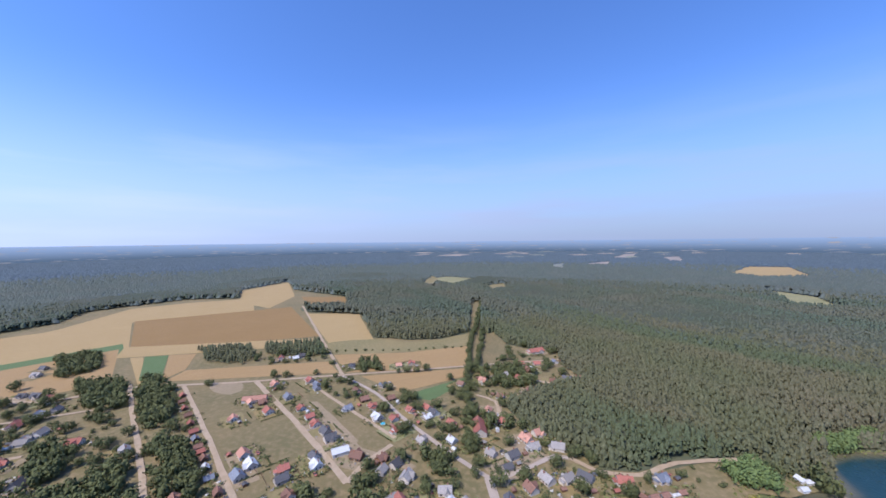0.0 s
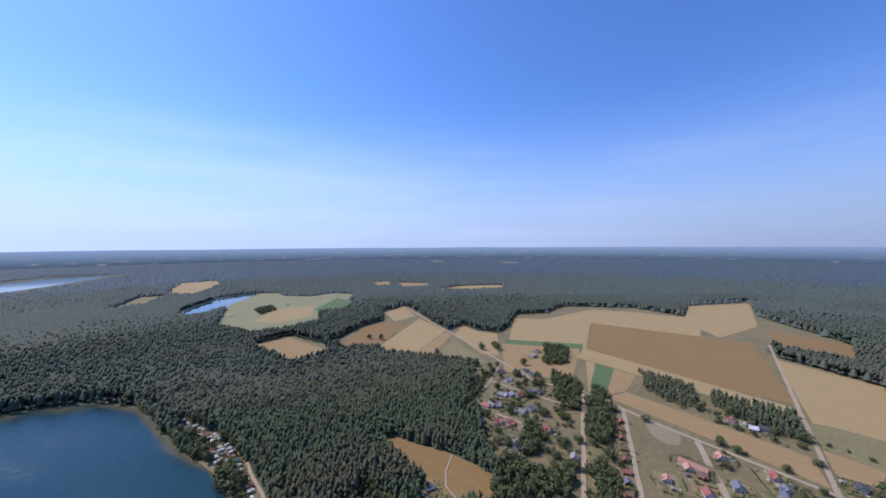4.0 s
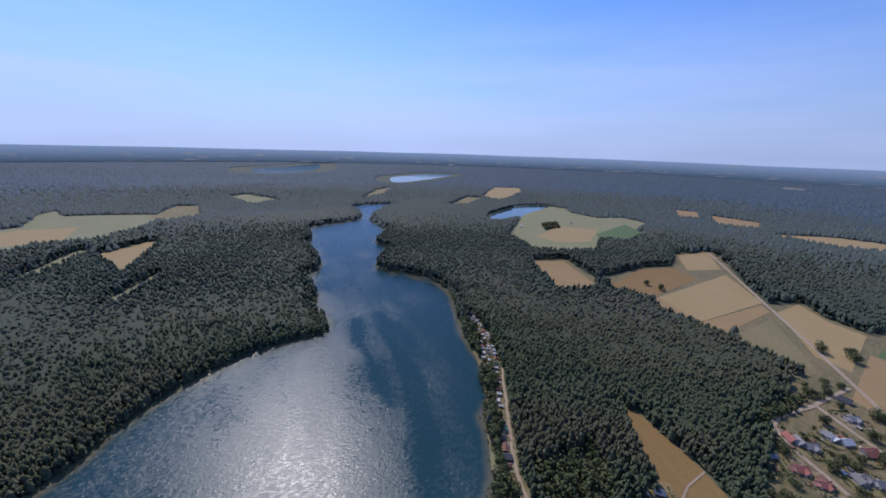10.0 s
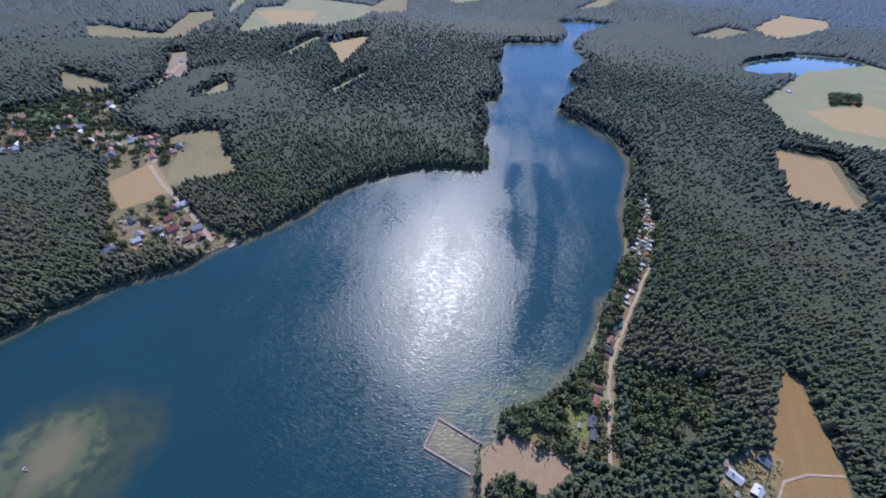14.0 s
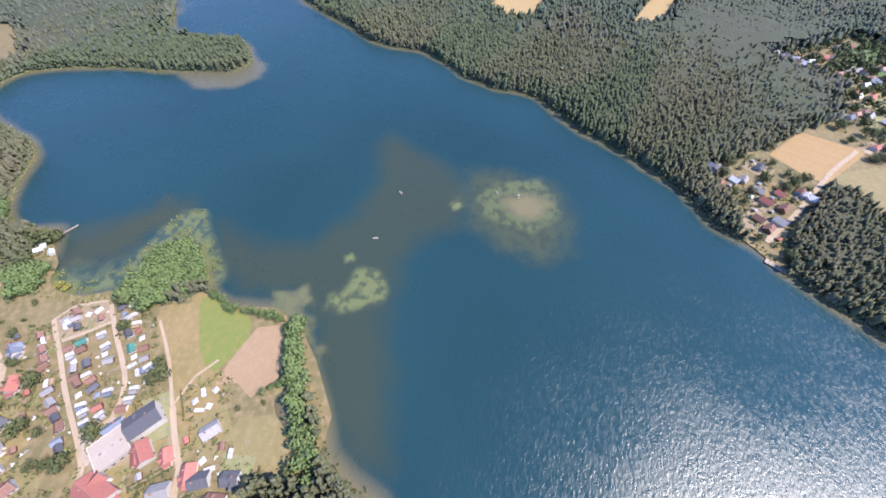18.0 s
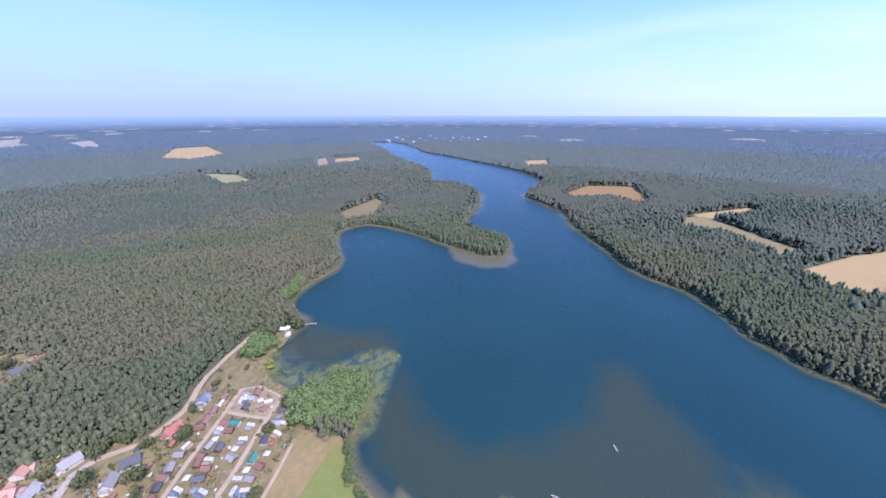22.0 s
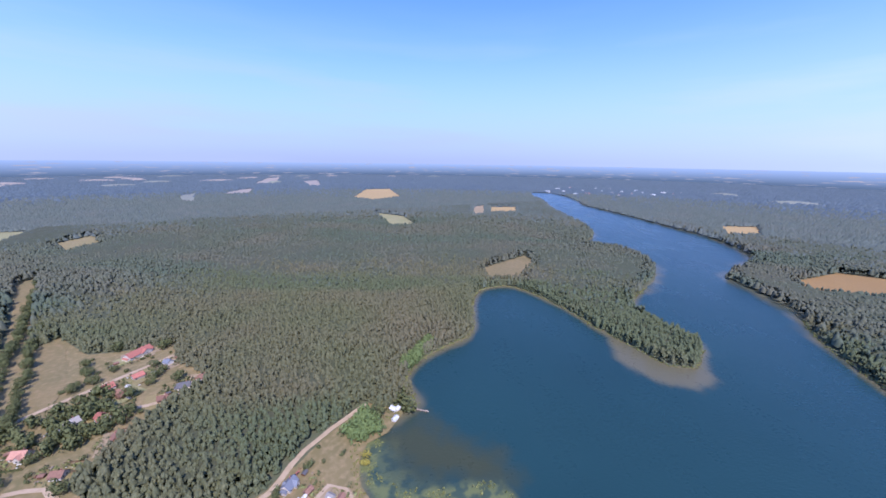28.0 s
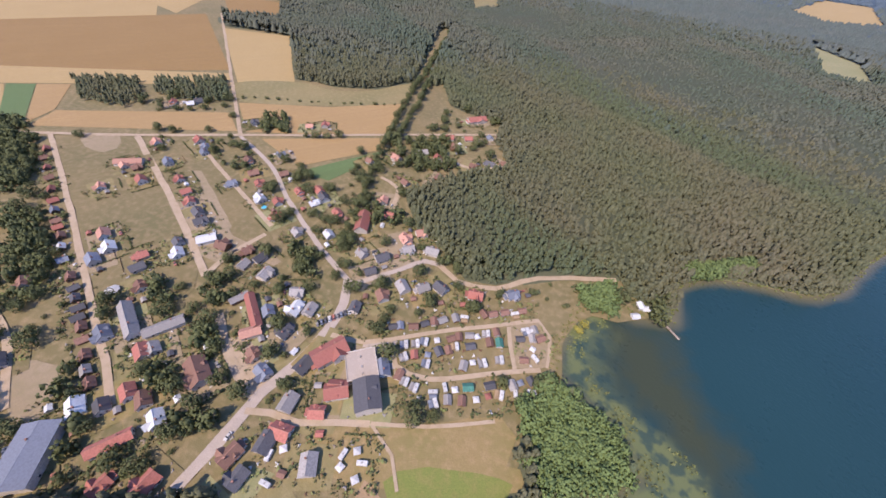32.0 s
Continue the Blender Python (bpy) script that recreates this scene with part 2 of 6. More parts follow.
MAT = {
    "floor": ground_material("forest_floor", (0.10, 0.105, 0.055), (0.085, 0.10, 0.05), (0.13, 0.115, 0.065)),
    "clearing": ground_material("dry_grass", (0.220, 0.165, 0.070), (0.122, 0.114, 0.042), (0.32, 0.228, 0.118)),
    "wheat": ground_material("ripe_grain", (0.40, 0.272, 0.108), (0.44, 0.305, 0.128), (0.35, 0.232, 0.090), 0.5, 0.93),
    "stubble": ground_material("stubble", (0.36, 0.228, 0.090), (0.40, 0.255, 0.106), (0.31, 0.192, 0.076), 0.5, 0.93),
    "brown": ground_material("brown_crop", (0.275, 0.158, 0.048), (0.31, 0.184, 0.060), (0.225, 0.145, 0.044), 0.35, 0.93),
    "green": ground_material("green_crop", (0.10, 0.16, 0.05), (0.13, 0.18, 0.06), (0.09, 0.14, 0.045), 0.5, 0.93),
    "olive": ground_material("dry_pasture", (0.25, 0.195, 0.08), (0.185, 0.16, 0.06), (0.30, 0.235, 0.11)),
    "grass": ground_material("mown_grass", (0.205, 0.155, 0.065), (0.135, 0.12, 0.045), (0.28, 0.195, 0.10)),
    "bare": ground_material("trodden_soil", (0.33, 0.245, 0.15), (0.28, 0.21, 0.115), (0.23, 0.185, 0.09)),
    "meadow": ground_material("worn_meadow", (0.285, 0.195, 0.080), (0.19, 0.165, 0.052), (0.33, 0.230, 0.105)),
    "sand": ground_material("raked_sand", (0.34, 0.225, 0.12), (0.30, 0.20, 0.105), (0.37, 0.25, 0.14)),
    "bright_grass": ground_material("lush_grass", (0.165, 0.195, 0.040), (0.20, 0.20, 0.048), (0.24, 0.20, 0.062)),
    "pale_green": ground_material("pale_pasture", (0.25, 0.235, 0.105), (0.32, 0.275, 0.135), (0.19, 0.20, 0.08)),
    "asphalt": ground_material("pale_asphalt", (0.42, 0.34, 0.265), (0.37, 0.30, 0.235), (0.46, 0.37, 0.29)),
    "dirt": ground_material("sand_track", (0.45, 0.34, 0.225), (0.40, 0.29, 0.185), (0.31, 0.23, 0.125)),
    # far crops and grass greyed and paled: distance haze painted into the colour
    "far_field": ground_material("hazed_far_grain", (0.30, 0.255, 0.205), (0.34, 0.285, 0.23), (0.26, 0.225, 0.18)),
    "far_meadow": ground_material("hazed_far_meadow", (0.19, 0.21, 0.16), (0.215, 0.22, 0.175), (0.23, 0.215, 0.175)),
    "pine": leaf_material("pine_needles", (0.088, 0.097, 0.050), (0.144, 0.144, 0.075), (0.142, 0.124, 0.075), 0.6, (0.090, 0.114, 0.059)),
    # blue distance haze is painted into the next three far wood colours
    "far_pine": leaf_material("hazed_canopy", (0.090, 0.112, 0.096), (0.104, 0.124, 0.104), (0.108, 0.120, 0.102), 0.05),
    "last_pine": leaf_material("haze_blue_woodland", (0.086, 0.116, 0.130), (0.096, 0.126, 0.138), (0.092, 0.122, 0.142), 0.02),
    "deep_wood": leaf_material("haze_dark_woodland", (0.062, 0.088, 0.104), (0.070, 0.096, 0.112), (0.066, 0.092, 0.108), 0.02),
    # darker than the needles: shade between crowns put into the colour
    "gap_sheet": leaf_material("shaded_gap_green", (0.066, 0.075, 0.042), (0.078, 0.085, 0.048), (0.086, 0.082, 0.050)),
    # pine again but bluer: a first step of haze painted into the colour
    "mid_pine": leaf_material("hazed_needles", (0.088, 0.102, 0.068), (0.108, 0.118, 0.078), (0.124, 0.116, 0.080), 0.6, (0.080, 0.106, 0.070)),
    "leaf": leaf_material("broad_leaves", (0.094, 0.108, 0.042), (0.122, 0.132, 0.054), (0.108, 0.114, 0.045)),
    "alder": leaf_material("alder_leaves", (0.125, 0.175, 0.06), (0.155, 0.205, 0.07), (0.14, 0.18, 0.065)),
    "reed": leaf_material("reeds", (0.20, 0.22, 0.075), (0.25, 0.24, 0.10), (0.17, 0.19, 0.06)),
    "pond": plain_material("pond_water", (0.12, 0.10, 0.045), 0.25, 0.1),
    "pool": plain_material("pool_water", (0.08, 0.42, 0.52), 0.15, 0.05),
    "yellow": leaf_material("gold_leaves", (0.30, 0.26, 0.05), (0.34, 0.29, 0.07), (0.28, 0.25, 0.06)),
    "bark": plain_material("bark", (0.10, 0.075, 0.05), 0.9),
    "render": plain_material("house_render", (0.52, 0.46, 0.39), 0.9, 0.3),
    "plank": plain_material("stained_planks", (0.16, 0.09, 0.05), 0.8, 0.35),
    "glass": plain_material("window_glass", (0.04, 0.05, 0.06), 0.12, 0.1),
    "white": plain_material("white_paint", (0.54, 0.52, 0.48), 0.6, 0.2),
    "brick": plain_material("chimney_brick", (0.34, 0.17, 0.12), 0.9),
    "wood": plain_material("weathered_boards", (0.34, 0.27, 0.20), 0.9),
    "r": plain_material("red_tile", (0.36, 0.135, 0.10), 0.8),
    "o": plain_material("orange_tile", (0.46, 0.24, 0.17), 0.8),
    "b": plain_material("brown_tile", (0.22, 0.12, 0.085), 0.8),
    "g": plain_material("grey_sheet", (0.29, 0.265, 0.24), 0.85),
    "d": plain_material("dark_tile", (0.10, 0.097, 0.10), 0.85),
    "u": plain_material("blue_grey_sheet", (0.18, 0.195, 0.225), 0.75),
    "w": plain_material("white_sheet", (0.58, 0.58, 0.56), 0.5, 0.15),
    "t": plain_material("green_sheet", (0.05, 0.16, 0.12), 0.7),
}
ROOF_WORDS = {"r": "red tiled", "o": "orange tiled", "b": "brown tiled", "g": "grey sheet", "d": "dark grey tiled",
              "u": "blue-grey sheet", "w": "white sheet", "t": "green sheet"}


def water_material():
    """Lake water over a bed whose sand, weed and silt show where it is shallow; the bed comes with the mesh."""
    m, nt, b = material("lake_water", 1.0)
    nt.nodes.remove(b)
    at = nt.nodes.new("ShaderNodeAttribute")
    at.attribute_name = "bed"
    sep = nt.nodes.new("ShaderNodeSeparateColor")
    nt.links.new(at.outputs["Color"], sep.inputs[0])

    def sums(kind, x, y):
        n = nt.nodes.new("ShaderNodeMath")
        n.operation = kind
        for sock, v in zip(n.inputs, (x, y)):
            if isinstance(v, (int, float)):
                sock.default_value = v
            else:
                nt.links.new(v, sock)
        return n.outputs[0]
    patch = ramp(nt, noise_of(nt, 0.13, 7), 0.42, 0.58)
    col = mixed(nt, ramp(nt, noise_of(nt, 0.006, 3), 0.3, 0.7), (0.015, 0.048, 0.051), (0.012, 0.040, 0.043))
    col = mixed(nt, sep.outputs[2], col, (0.052, 0.053, 0.021))
    col = mixed(nt, sep.outputs[0], col, (0.175, 0.142, 0.070))
    weed = sums("MULTIPLY", sep.outputs[1], sums("MINIMUM", sums("ADD", patch, 0.30), 1.0))
    col = mixed(nt, weed, col, (0.135, 0.150, 0.058))
    body = nt.nodes.new("ShaderNodeBsdfDiffuse")
    nt.links.new(col, body.inputs["Color"])
    # calm lanes lie between the ruffled water; cat's-paws streak it along the wind
    paws = ramp(nt, noise_of(nt, 0.04, 7, (0.22, 1, 1), 1.2), 0.40, 0.60)
    fine = ramp(nt, noise_of(nt, 0.42, 4, (1, 0.5, 1), 1.2), 0.40, 0.60)
    rough = sums("MULTIPLY", at.outputs["Alpha"], 0.22)
    rough = sums("ADD", rough, sums("MULTIPLY", paws, 0.045))
    rough = sums("ADD", rough, sums("MULTIPLY", fine, 0.09))
    rough = sums("ADD", rough, 0.065)
    wave = node(nt, "ShaderNodeBump", Strength=0.9, Distance=0.34)
    nt.links.new(sums("MULTIPLY", noise_of(nt, 0.75, 4, (1, 0.55, 1), 1.2), at.outputs["Alpha"]), wave.inputs["Height"])
    gloss = nt.nodes.new("ShaderNodeBsdfAnisotropic")
    gloss.distribution = "BECKMANN"
    nt.links.new(rough, gloss.inputs["Roughness"])
    nt.links.new(wave.outputs[0], gloss.inputs["Normal"])
    fresnel = node(nt, "ShaderNodeFresnel", IOR=1.39)
    nt.links.new(wave.outputs[0], fresnel.inputs["Normal"])
    both = nt.nodes.new("ShaderNodeMixShader")
    nt.links.new(fresnel.outputs[0], both.inputs[0])
    nt.links.new(body.outputs[0], both.inputs[1])
    nt.links.new(gloss.outputs[0], both.inputs[2])
    nt.links.new(both.outputs[0], nt.nodes["Material Output"].inputs[0])
    return m


MAT["water"] = water_material()
MAT["still"] = plain_material("still_water", (0.02, 0.06, 0.08), 0.06, 0.1)


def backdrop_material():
    """Glowing backdrop with painted horizon haze: blue woods with bands of pale fields, paler towards the top."""
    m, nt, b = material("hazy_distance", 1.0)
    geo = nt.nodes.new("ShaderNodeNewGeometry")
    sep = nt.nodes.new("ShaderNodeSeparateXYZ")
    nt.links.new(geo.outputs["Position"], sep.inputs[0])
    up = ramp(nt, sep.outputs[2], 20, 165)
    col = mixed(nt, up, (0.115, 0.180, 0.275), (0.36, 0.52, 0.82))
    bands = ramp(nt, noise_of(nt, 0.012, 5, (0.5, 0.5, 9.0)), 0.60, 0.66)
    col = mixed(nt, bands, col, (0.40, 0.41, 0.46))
    # the painted haze glows by itself and takes no light from the sun
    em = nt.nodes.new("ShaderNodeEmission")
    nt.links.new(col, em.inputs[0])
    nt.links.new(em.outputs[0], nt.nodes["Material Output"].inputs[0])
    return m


MAT["distance"] = backdrop_material()

# ---- tools ----
def mesh_object(name, verts, faces, mat, parent=None, label="", smooth=False):
    """One mesh object out of arrays; faces is an (n, 3) or (n, 4) array."""
    verts, faces = np.asarray(verts, dtype=np.float32), np.asarray(faces, dtype=np.int32)
    me = bpy.data.meshes.new(name)
    k = faces.shape[1]
    me.vertices.add(len(verts))
    me.vertices.foreach_set("co", verts.ravel())
    me.loops.add(faces.size)
    me.loops.foreach_set("vertex_index", faces.ravel())
    me.polygons.add(len(faces))
    me.polygons.foreach_set("loop_start", np.arange(len(faces), dtype=np.int32) * k)
    if smooth:
        me.polygons.foreach_set("use_smooth", np.ones(len(faces), dtype=bool))
    me.materials.append(mat)
    me.update(calc_edges=True)
    ob = new(name, me)
    if parent is not None:
        ob.parent = parent
    if label:
        ob["label"] = label
    return ob


def part(name, bm, mat, parent, label=""):
    """Links a bmesh as one mesh object under a thing or a part."""
    me = bpy.data.meshes.new(name)
    bmesh.ops.recalc_face_normals(bm, faces=bm.faces)
    bm.to_mesh(me)
    bm.free()
    me.materials.append(mat)
    ob = new(name, me)
    ob.parent = parent
    if label:
        ob["label"] = label
    return ob


def add_box(bm, x0, x1, y0, y1, z0, z1, bevel=0.0):
    v = [bm.verts.new((x, y, z)) for z in (z0, z1) for y in (y0, y1) for x in (x0, x1)]
    for f in ((0, 1, 3, 2), (4, 6, 7, 5), (0, 4, 5, 1), (1, 5, 7, 3), (3, 7, 6, 2), (2, 6, 4, 0)):
        bm.faces.new([v[i] for i in f])
    if bevel:
        bmesh.ops.bevel(bm, geom=bm.edges[:], offset=bevel, segments=1, affect="EDGES")
    return bm


def box(x0, x1, y0, y1, z0, z1, bevel=0.0):
    return add_box(bmesh.new(), x0, x1, y0, y1, z0, z1, bevel)


def inside(pts, poly):
    """Which of the points lie inside the outline."""
    every, q = np.asarray(pts, float), np.asarray(poly, float)
    found = np.zeros(len(every), bool)
    box_ok = np.all((every >= q.min(axis=0)) & (every <= q.max(axis=0)), axis=1)
    p = every[box_ok]
    if not len(p):
        return found
    hit = np.zeros(len(p), bool)
    j = len(q) - 1
    for i in range(len(q)):
        (xi, yi), (xj, yj) = q[i], q[j]
        if yi != yj:
            cross = ((yi > p[:, 1]) != (yj > p[:, 1])) & (p[:, 0] < (xj - xi) * (p[:, 1] - yi) / (yj - yi) + xi)
            hit ^= cross
        j = i
    found[box_ok] = hit
    return found


def edge_distance(pts, line, closed=True):
    """Distance of each point from an outline or a line."""
    p, q = np.asarray(pts, float), np.asarray(line, float)
    ends = np.roll(q, -1, axis=0) if closed else q[1:]
    best = np.full(len(p), 1e9)
    for a, b in zip(q, ends):
        d = b - a
        s = np.clip(((p - a) @ d) / max(d @ d, 1e-9), 0, 1)
        best = np.minimum(best, np.hypot(*(p - a - s[:, None] * d).T))
    return best


def within(pts, line, reach, closed=True):
    """Which of the points lie nearer to the line than reach."""
    p, q = np.asarray(pts, float), np.asarray(line, float)
    found = np.zeros(len(p), bool)
    ok = np.all((p >= q.min(axis=0) - reach) & (p <= q.max(axis=0) + reach), axis=1)
    if ok.any():
        found[ok] = edge_distance(p[ok], q, closed) < reach
    return found


def smooth_line(points, step=12.0, closed=False, wobble=0.0):
    """A gliding line through the points, with a little natural unevenness."""
    q = [Vector((*p, 0)) for p in points]
    n = len(q)
    made = []
    for i in range(n if closed else n - 1):
        p0, p1, p2, p3 = (q[(i + k) % n] if closed else q[min(max(i + k, 0), n - 1)] for k in (-1, 0, 1, 2))
        parts = max(1, int((p2 - p1).length / step))
        for s in range(parts):
            u = s / parts
            w = 0.5 * (2 * p1 + (p2 - p0) * u + (2 * p0 - 5 * p1 + 4 * p2 - p3) * u * u + (3 * p1 - p0 - 3 * p2 + p3) * u ** 3)
            if wobble:
                w = w + wobble * Vector((noise.noise(w * 0.05), noise.noise(w * 0.05 + Vector((7, 3, 1))), 0))
            made.append((w.x, w.y))
    if not closed:
        made.append(tuple(points[-1]))
    return made


def sheet(name, outline, z, mat, kind="structure", label="", category=""):
    """A flat patch of ground with that outline and a soft lower edge of 0.3 m."""
    from mathutils.geometry import delaunay_2d_cdt
    n = len(outline)
    res = delaunay_2d_cdt([Vector(p) for p in outline], [], [list(range(n))], 1, 0.01)
    verts = [(v.x, v.y, z) for v in res[0]]
    tri = [f for f in res[2]]
    faces = [list(f) if area(verts, f) > 0 else list(f)[::-1] for f in tri]
    ob = mesh_object(name, verts, faces, mat)
    return tagged(ob, label, category, kind=kind)


def area(v, f):
    a, b, c = (v[i] for i in f)
    return (b[0] - a[0]) * (c[1] - a[1]) - (c[0] - a[0]) * (b[1] - a[1])


# ---- the plan: outlines in metres ----
SHORE_EAST = [(-127, -51), (-142, -58), (-170, -60), (-187, -71), (-202, -79), (-219, -88), (-233, -105), (-247, -119), (-254, -131), (-283, -145), (-304, -168), (-325, -199), (-338, -227), (-352, -250), (-383, -291), (-427, -350), (-450, -415), (-438, -470), (-411, -525), (-412, -558), (-490, -632), (-520, -648), (-513, -712), (-615, -807), (-636, -902), (-676, -994), (-786, -1098), (-918, -1184)]
SHORE_WEST = [(-848, -1240), (-734, -1217), (-698, -1089), (-623, -991), (-466, -972), (-411, -852), (-372, -800), (-361, -721), (-329, -625), (-282, -585), (-271, -524), (-259, -487), (-238, -450), (-234, -406), (-221, -373), (-207, -370), (-174, -378), (-137, -382), (-78, -371), (-37, -352), (-6, -330), (11, -312), (45, -290), (71, -273), (71, -274), (93, -267), (118, -242), (156, -234), (207, -203), (262, -160), (315, -134), (331, -104), (348, -68), (418, -17)]
SHORE_NORTH = [(437, 8), (455, 55), (522, 111), (595, 175), (688, 238), (757, 330), (795, 362), (985, 398), (1136, 536), (1229, 726), (1334, 967), (1430, 1220), (1565, 1390), (1720, 1640), (1760, 1780), (1700, 1880)]
SHORE_BAY = [(1640, 1830), (1480, 1640), (1320, 1370), (1170, 1170), (1060, 985), (890, 735), (757, 655), (782, 590), (775, 530), (725, 455), (650, 407), (575, 382), (500, 350), (470, 290), (462, 246), (434, 227), (405, 220), (387, 235), (387, 259), (390, 288), (394, 330), (402, 383), (400, 459), (384, 495), (332, 498), (289, 450), (254, 393), (233, 378), (189, 369), (164, 357), (138, 334), (137, 316), (136, 301)]
SHORE_VILLAGE = [(113, 292), (100, 293), (84, 286), (73, 267), (70, 241), (70, 225), (85, 214), (108, 204), (118, 192), (111, 181), (90, 166), (71, 153), (61, 140), (56, 122), (54, 101), (42, 90), (28, 83), (8, 76), (-10, 66), (-21, 61), (-36, 56), (-58, 28), (-95, -2), (-102, -24), (-113, -43), (-124, -38)]
POND = [(-2, 92), (2, 87), (-5, 79), (-17, 74), (-24, 75), (-20, 82), (-11, 90)]
SMALL_LAKE = [(-985, -700), (-1060, -775), (-1183, -812), (-1348, -833), (-1448, -777), (-1270, -655), (-1130, -690), (-1060, -690)]
FAR_LAKE_A = [(-1085, -3625), (-1361, -3692), (-1736, -4023), (-1930, -4122), (-1500, -3250), (-1090, -2950), (-920, -3100)]
FAR_LAKE_B = [(-1678, -2275), (-1935, -2352), (-2192, -2447), (-2303, -2234), (-1800, -1995), (-1460, -1930)]
SHOAL_ISLAND = [(155, -34), (192, -44), (191, -75), (173, -118), (133, -124), (105, -116), (90, -91), (100, -67), (125, -42)]
SHOAL_ISLAND_TOP = [(157, -46), (175, -59), (181, -87), (180, -109), (156, -115), (135, -118), (125, -105), (117, -86), (127, -65), (138, -50)]
SHOAL_CORE = [(157, -67), (164, -92), (149, -109), (136, -102), (134, -79)]
SHOAL_BROWN = [(253, 33), (233, 11), (195, -29), (156, -43), (130, -29), (112, 7), (93, 18), (63, 24), (46, 30), (10, 25), (-20, 24), (-41, 23), (-43, 46), (-23, 58), (-1, 70), (26, 81), (42, 73), (66, 96), (72, 132), (95, 165), (137, 169), (115, 131), (113, 93), (144, 58), (184, 41), (235, 45)]
WEED_A = [(57, 71), (66, 70), (69, 60), (81, 56), (89, 52), (86, 36), (72, 28), (61, 30), (56, 45), (52, 60)]
WEED_B = [(99, 64), (103, 57), (96, 55), (94, 61)]
WEED_C = [(153, -23), (160, -30), (149, -32), (144, -25)]
REED_FRINGE = [(153, 207), (155, 187), (136, 179), (96, 154), (83, 150), (77, 158), (89, 169), (123, 187), (119, 193), (94, 210), (78, 228), (71, 257), (75, 273), (90, 283), (97, 273), (85, 251), (95, 229), (126, 219)]
REED_SAND = [(69, 108), (76, 87), (64, 82), (58, 88), (41, 79), (27, 69), (16, 69), (26, 76), (45, 89), (56, 101)]
CAMP_SHALLOWS = [(66, 246), (81, 270), (103, 268), (97, 247), (104, 232), (121, 217), (138, 210), (149, 201), (152, 197), (124, 184), (114, 201), (98, 211), (84, 218), (73, 227)]
CAMP_SILT = [(87, 278), (133, 291), (143, 256), (163, 228), (165, 204), (152, 197), (138, 213), (107, 233)]
POINT_WEED = [(-190, -398), (-234, -404), (-231, -380), (-204, -370), (-168, -378)]
BEACH_WEED = [(-89, -68), (-110, -83), (-130, -82), (-149, -83), (-172, -89), (-184, -81), (-157, -56), (-127, -56), (-108, -53)]
TIP_SHOAL = [(438, 229), (405, 198), (373, 198), (354, 216), (348, 240), (350, 266), (384, 303), (390, 288), (387, 259), (387, 235), (405, 220)]
CLEAR_FIELDS = [(-564, 60), (-741, 133), (-995, 213), (-1015, 308), (-1117, 397), (-1092, 588), (-964, 663), (-1131, 789), (-1185, 1031), (-954, 856), (-684, 798), (-611, 712), (-679, 638), (-617, 588), (-493, 617), (-349, 472), (-321, 482), (-292, 483), (-251, 505), (-216, 563), (-316, 850), (-300, 872), (-184, 542), (-176, 553), (-152, 504), (-114, 510), (-67, 506), (-50, 388), (-239, 105), (-293, 128), (-330, 62), (-358, 54), (-493, 60)]
CLEAR_VILLAGE = [(-532, 224), (-126, 51), (-64, 87), (67, 156), (62, 206), (78, 218), (70, 254), (106, 299), (101, 319), (60, 297), (27, 270), (-6, 260), (-27, 280), (-57, 291), (-87, 323), (-64, 373), (-21, 416), (-55, 470), (-59, 509), (-135, 521), (-177, 583), (-199, 542), (-147, 408)]
CLEAR_WEST_STRIP = [(-707, -375), (-776, -327), (-710, -226), (-858, -188), (-922, -149), (-1040, -169), (-1143, -120), (-1042, -67), (-811, 16), (-873, 58), (-816, 94), (-795, 133), (-839, 165), (-797, 241), (-435, 163), (-394, 107), (-435, 62), (-529, 86), (-589, 107), (-630, 59), (-647, -10), (-684, -122), (-696, -203), (-620, -260)]
CLEAR_WEST_HOUSES = [(-589, 107), (-515, 180), (-435, 163), (-389, 99), (-385, 74), (-422, 57), (-445, 48), (-524, 81)]
CLEAR_WEDGE = [(-362, -48), (-375, -40), (-359, -9), (-345, 20), (-323, 48), (-278, 26), (-323, -4)]
CLEAR_EAST_SHORE = [(-410, -286), (-369, -205), (-331, -166), (-269, -110), (-233, -76), (-215, -45), (-199, -11), (-129, -43), (-179, -63), (-223, -92), (-259, -129), (-316, -192), (-371, -270)]
CLEAR_BEACH = [(-106, 5), (-103, -17), (-109, -29), (-112, -40), (-129, -43), (-138, -43), (-152, -34), (-166, -27), (-168, -16), (-143, -8), (-126, -24), (-116, -23), (-108, -17), (-112, 3)]
CLEAR_WEST_VILLAGE = [(300, -555), (261, -533), (228, -506), (144, -530), (127, -460), (107, -436), (146, -412), (181, -398), (123, -312), (71, -273), (103, -258), (149, -266), (186, -262)]
CLEAR_CAMP_NORTH = [(-60, 208), (-63, 227), (-15, 271), (1, 260), (28, 265), (62, 298), (88, 299), (111, 307), (125, 296), (102, 279), (80, 275), (69, 223), (68, 190), (57, 106), (43, 86), (-39, 61)]
CLEAR_FAR_VILLAGE = [(405, -464), (427, -546), (455, -616), (367, -676), (320, -658), (304, -615), (304, -572), (236, -510), (217, -516), (183, -469), (188, -439), (204, -441), (241, -484), (258, -456), (294, -472), (316, -506), (339, -507), (351, -482), (387, -463)]
CLEAR_GLADE = [(-267, -4), (-289, -5), (-304, 13), (-276, 29), (-253, 22), (-251, 9)]
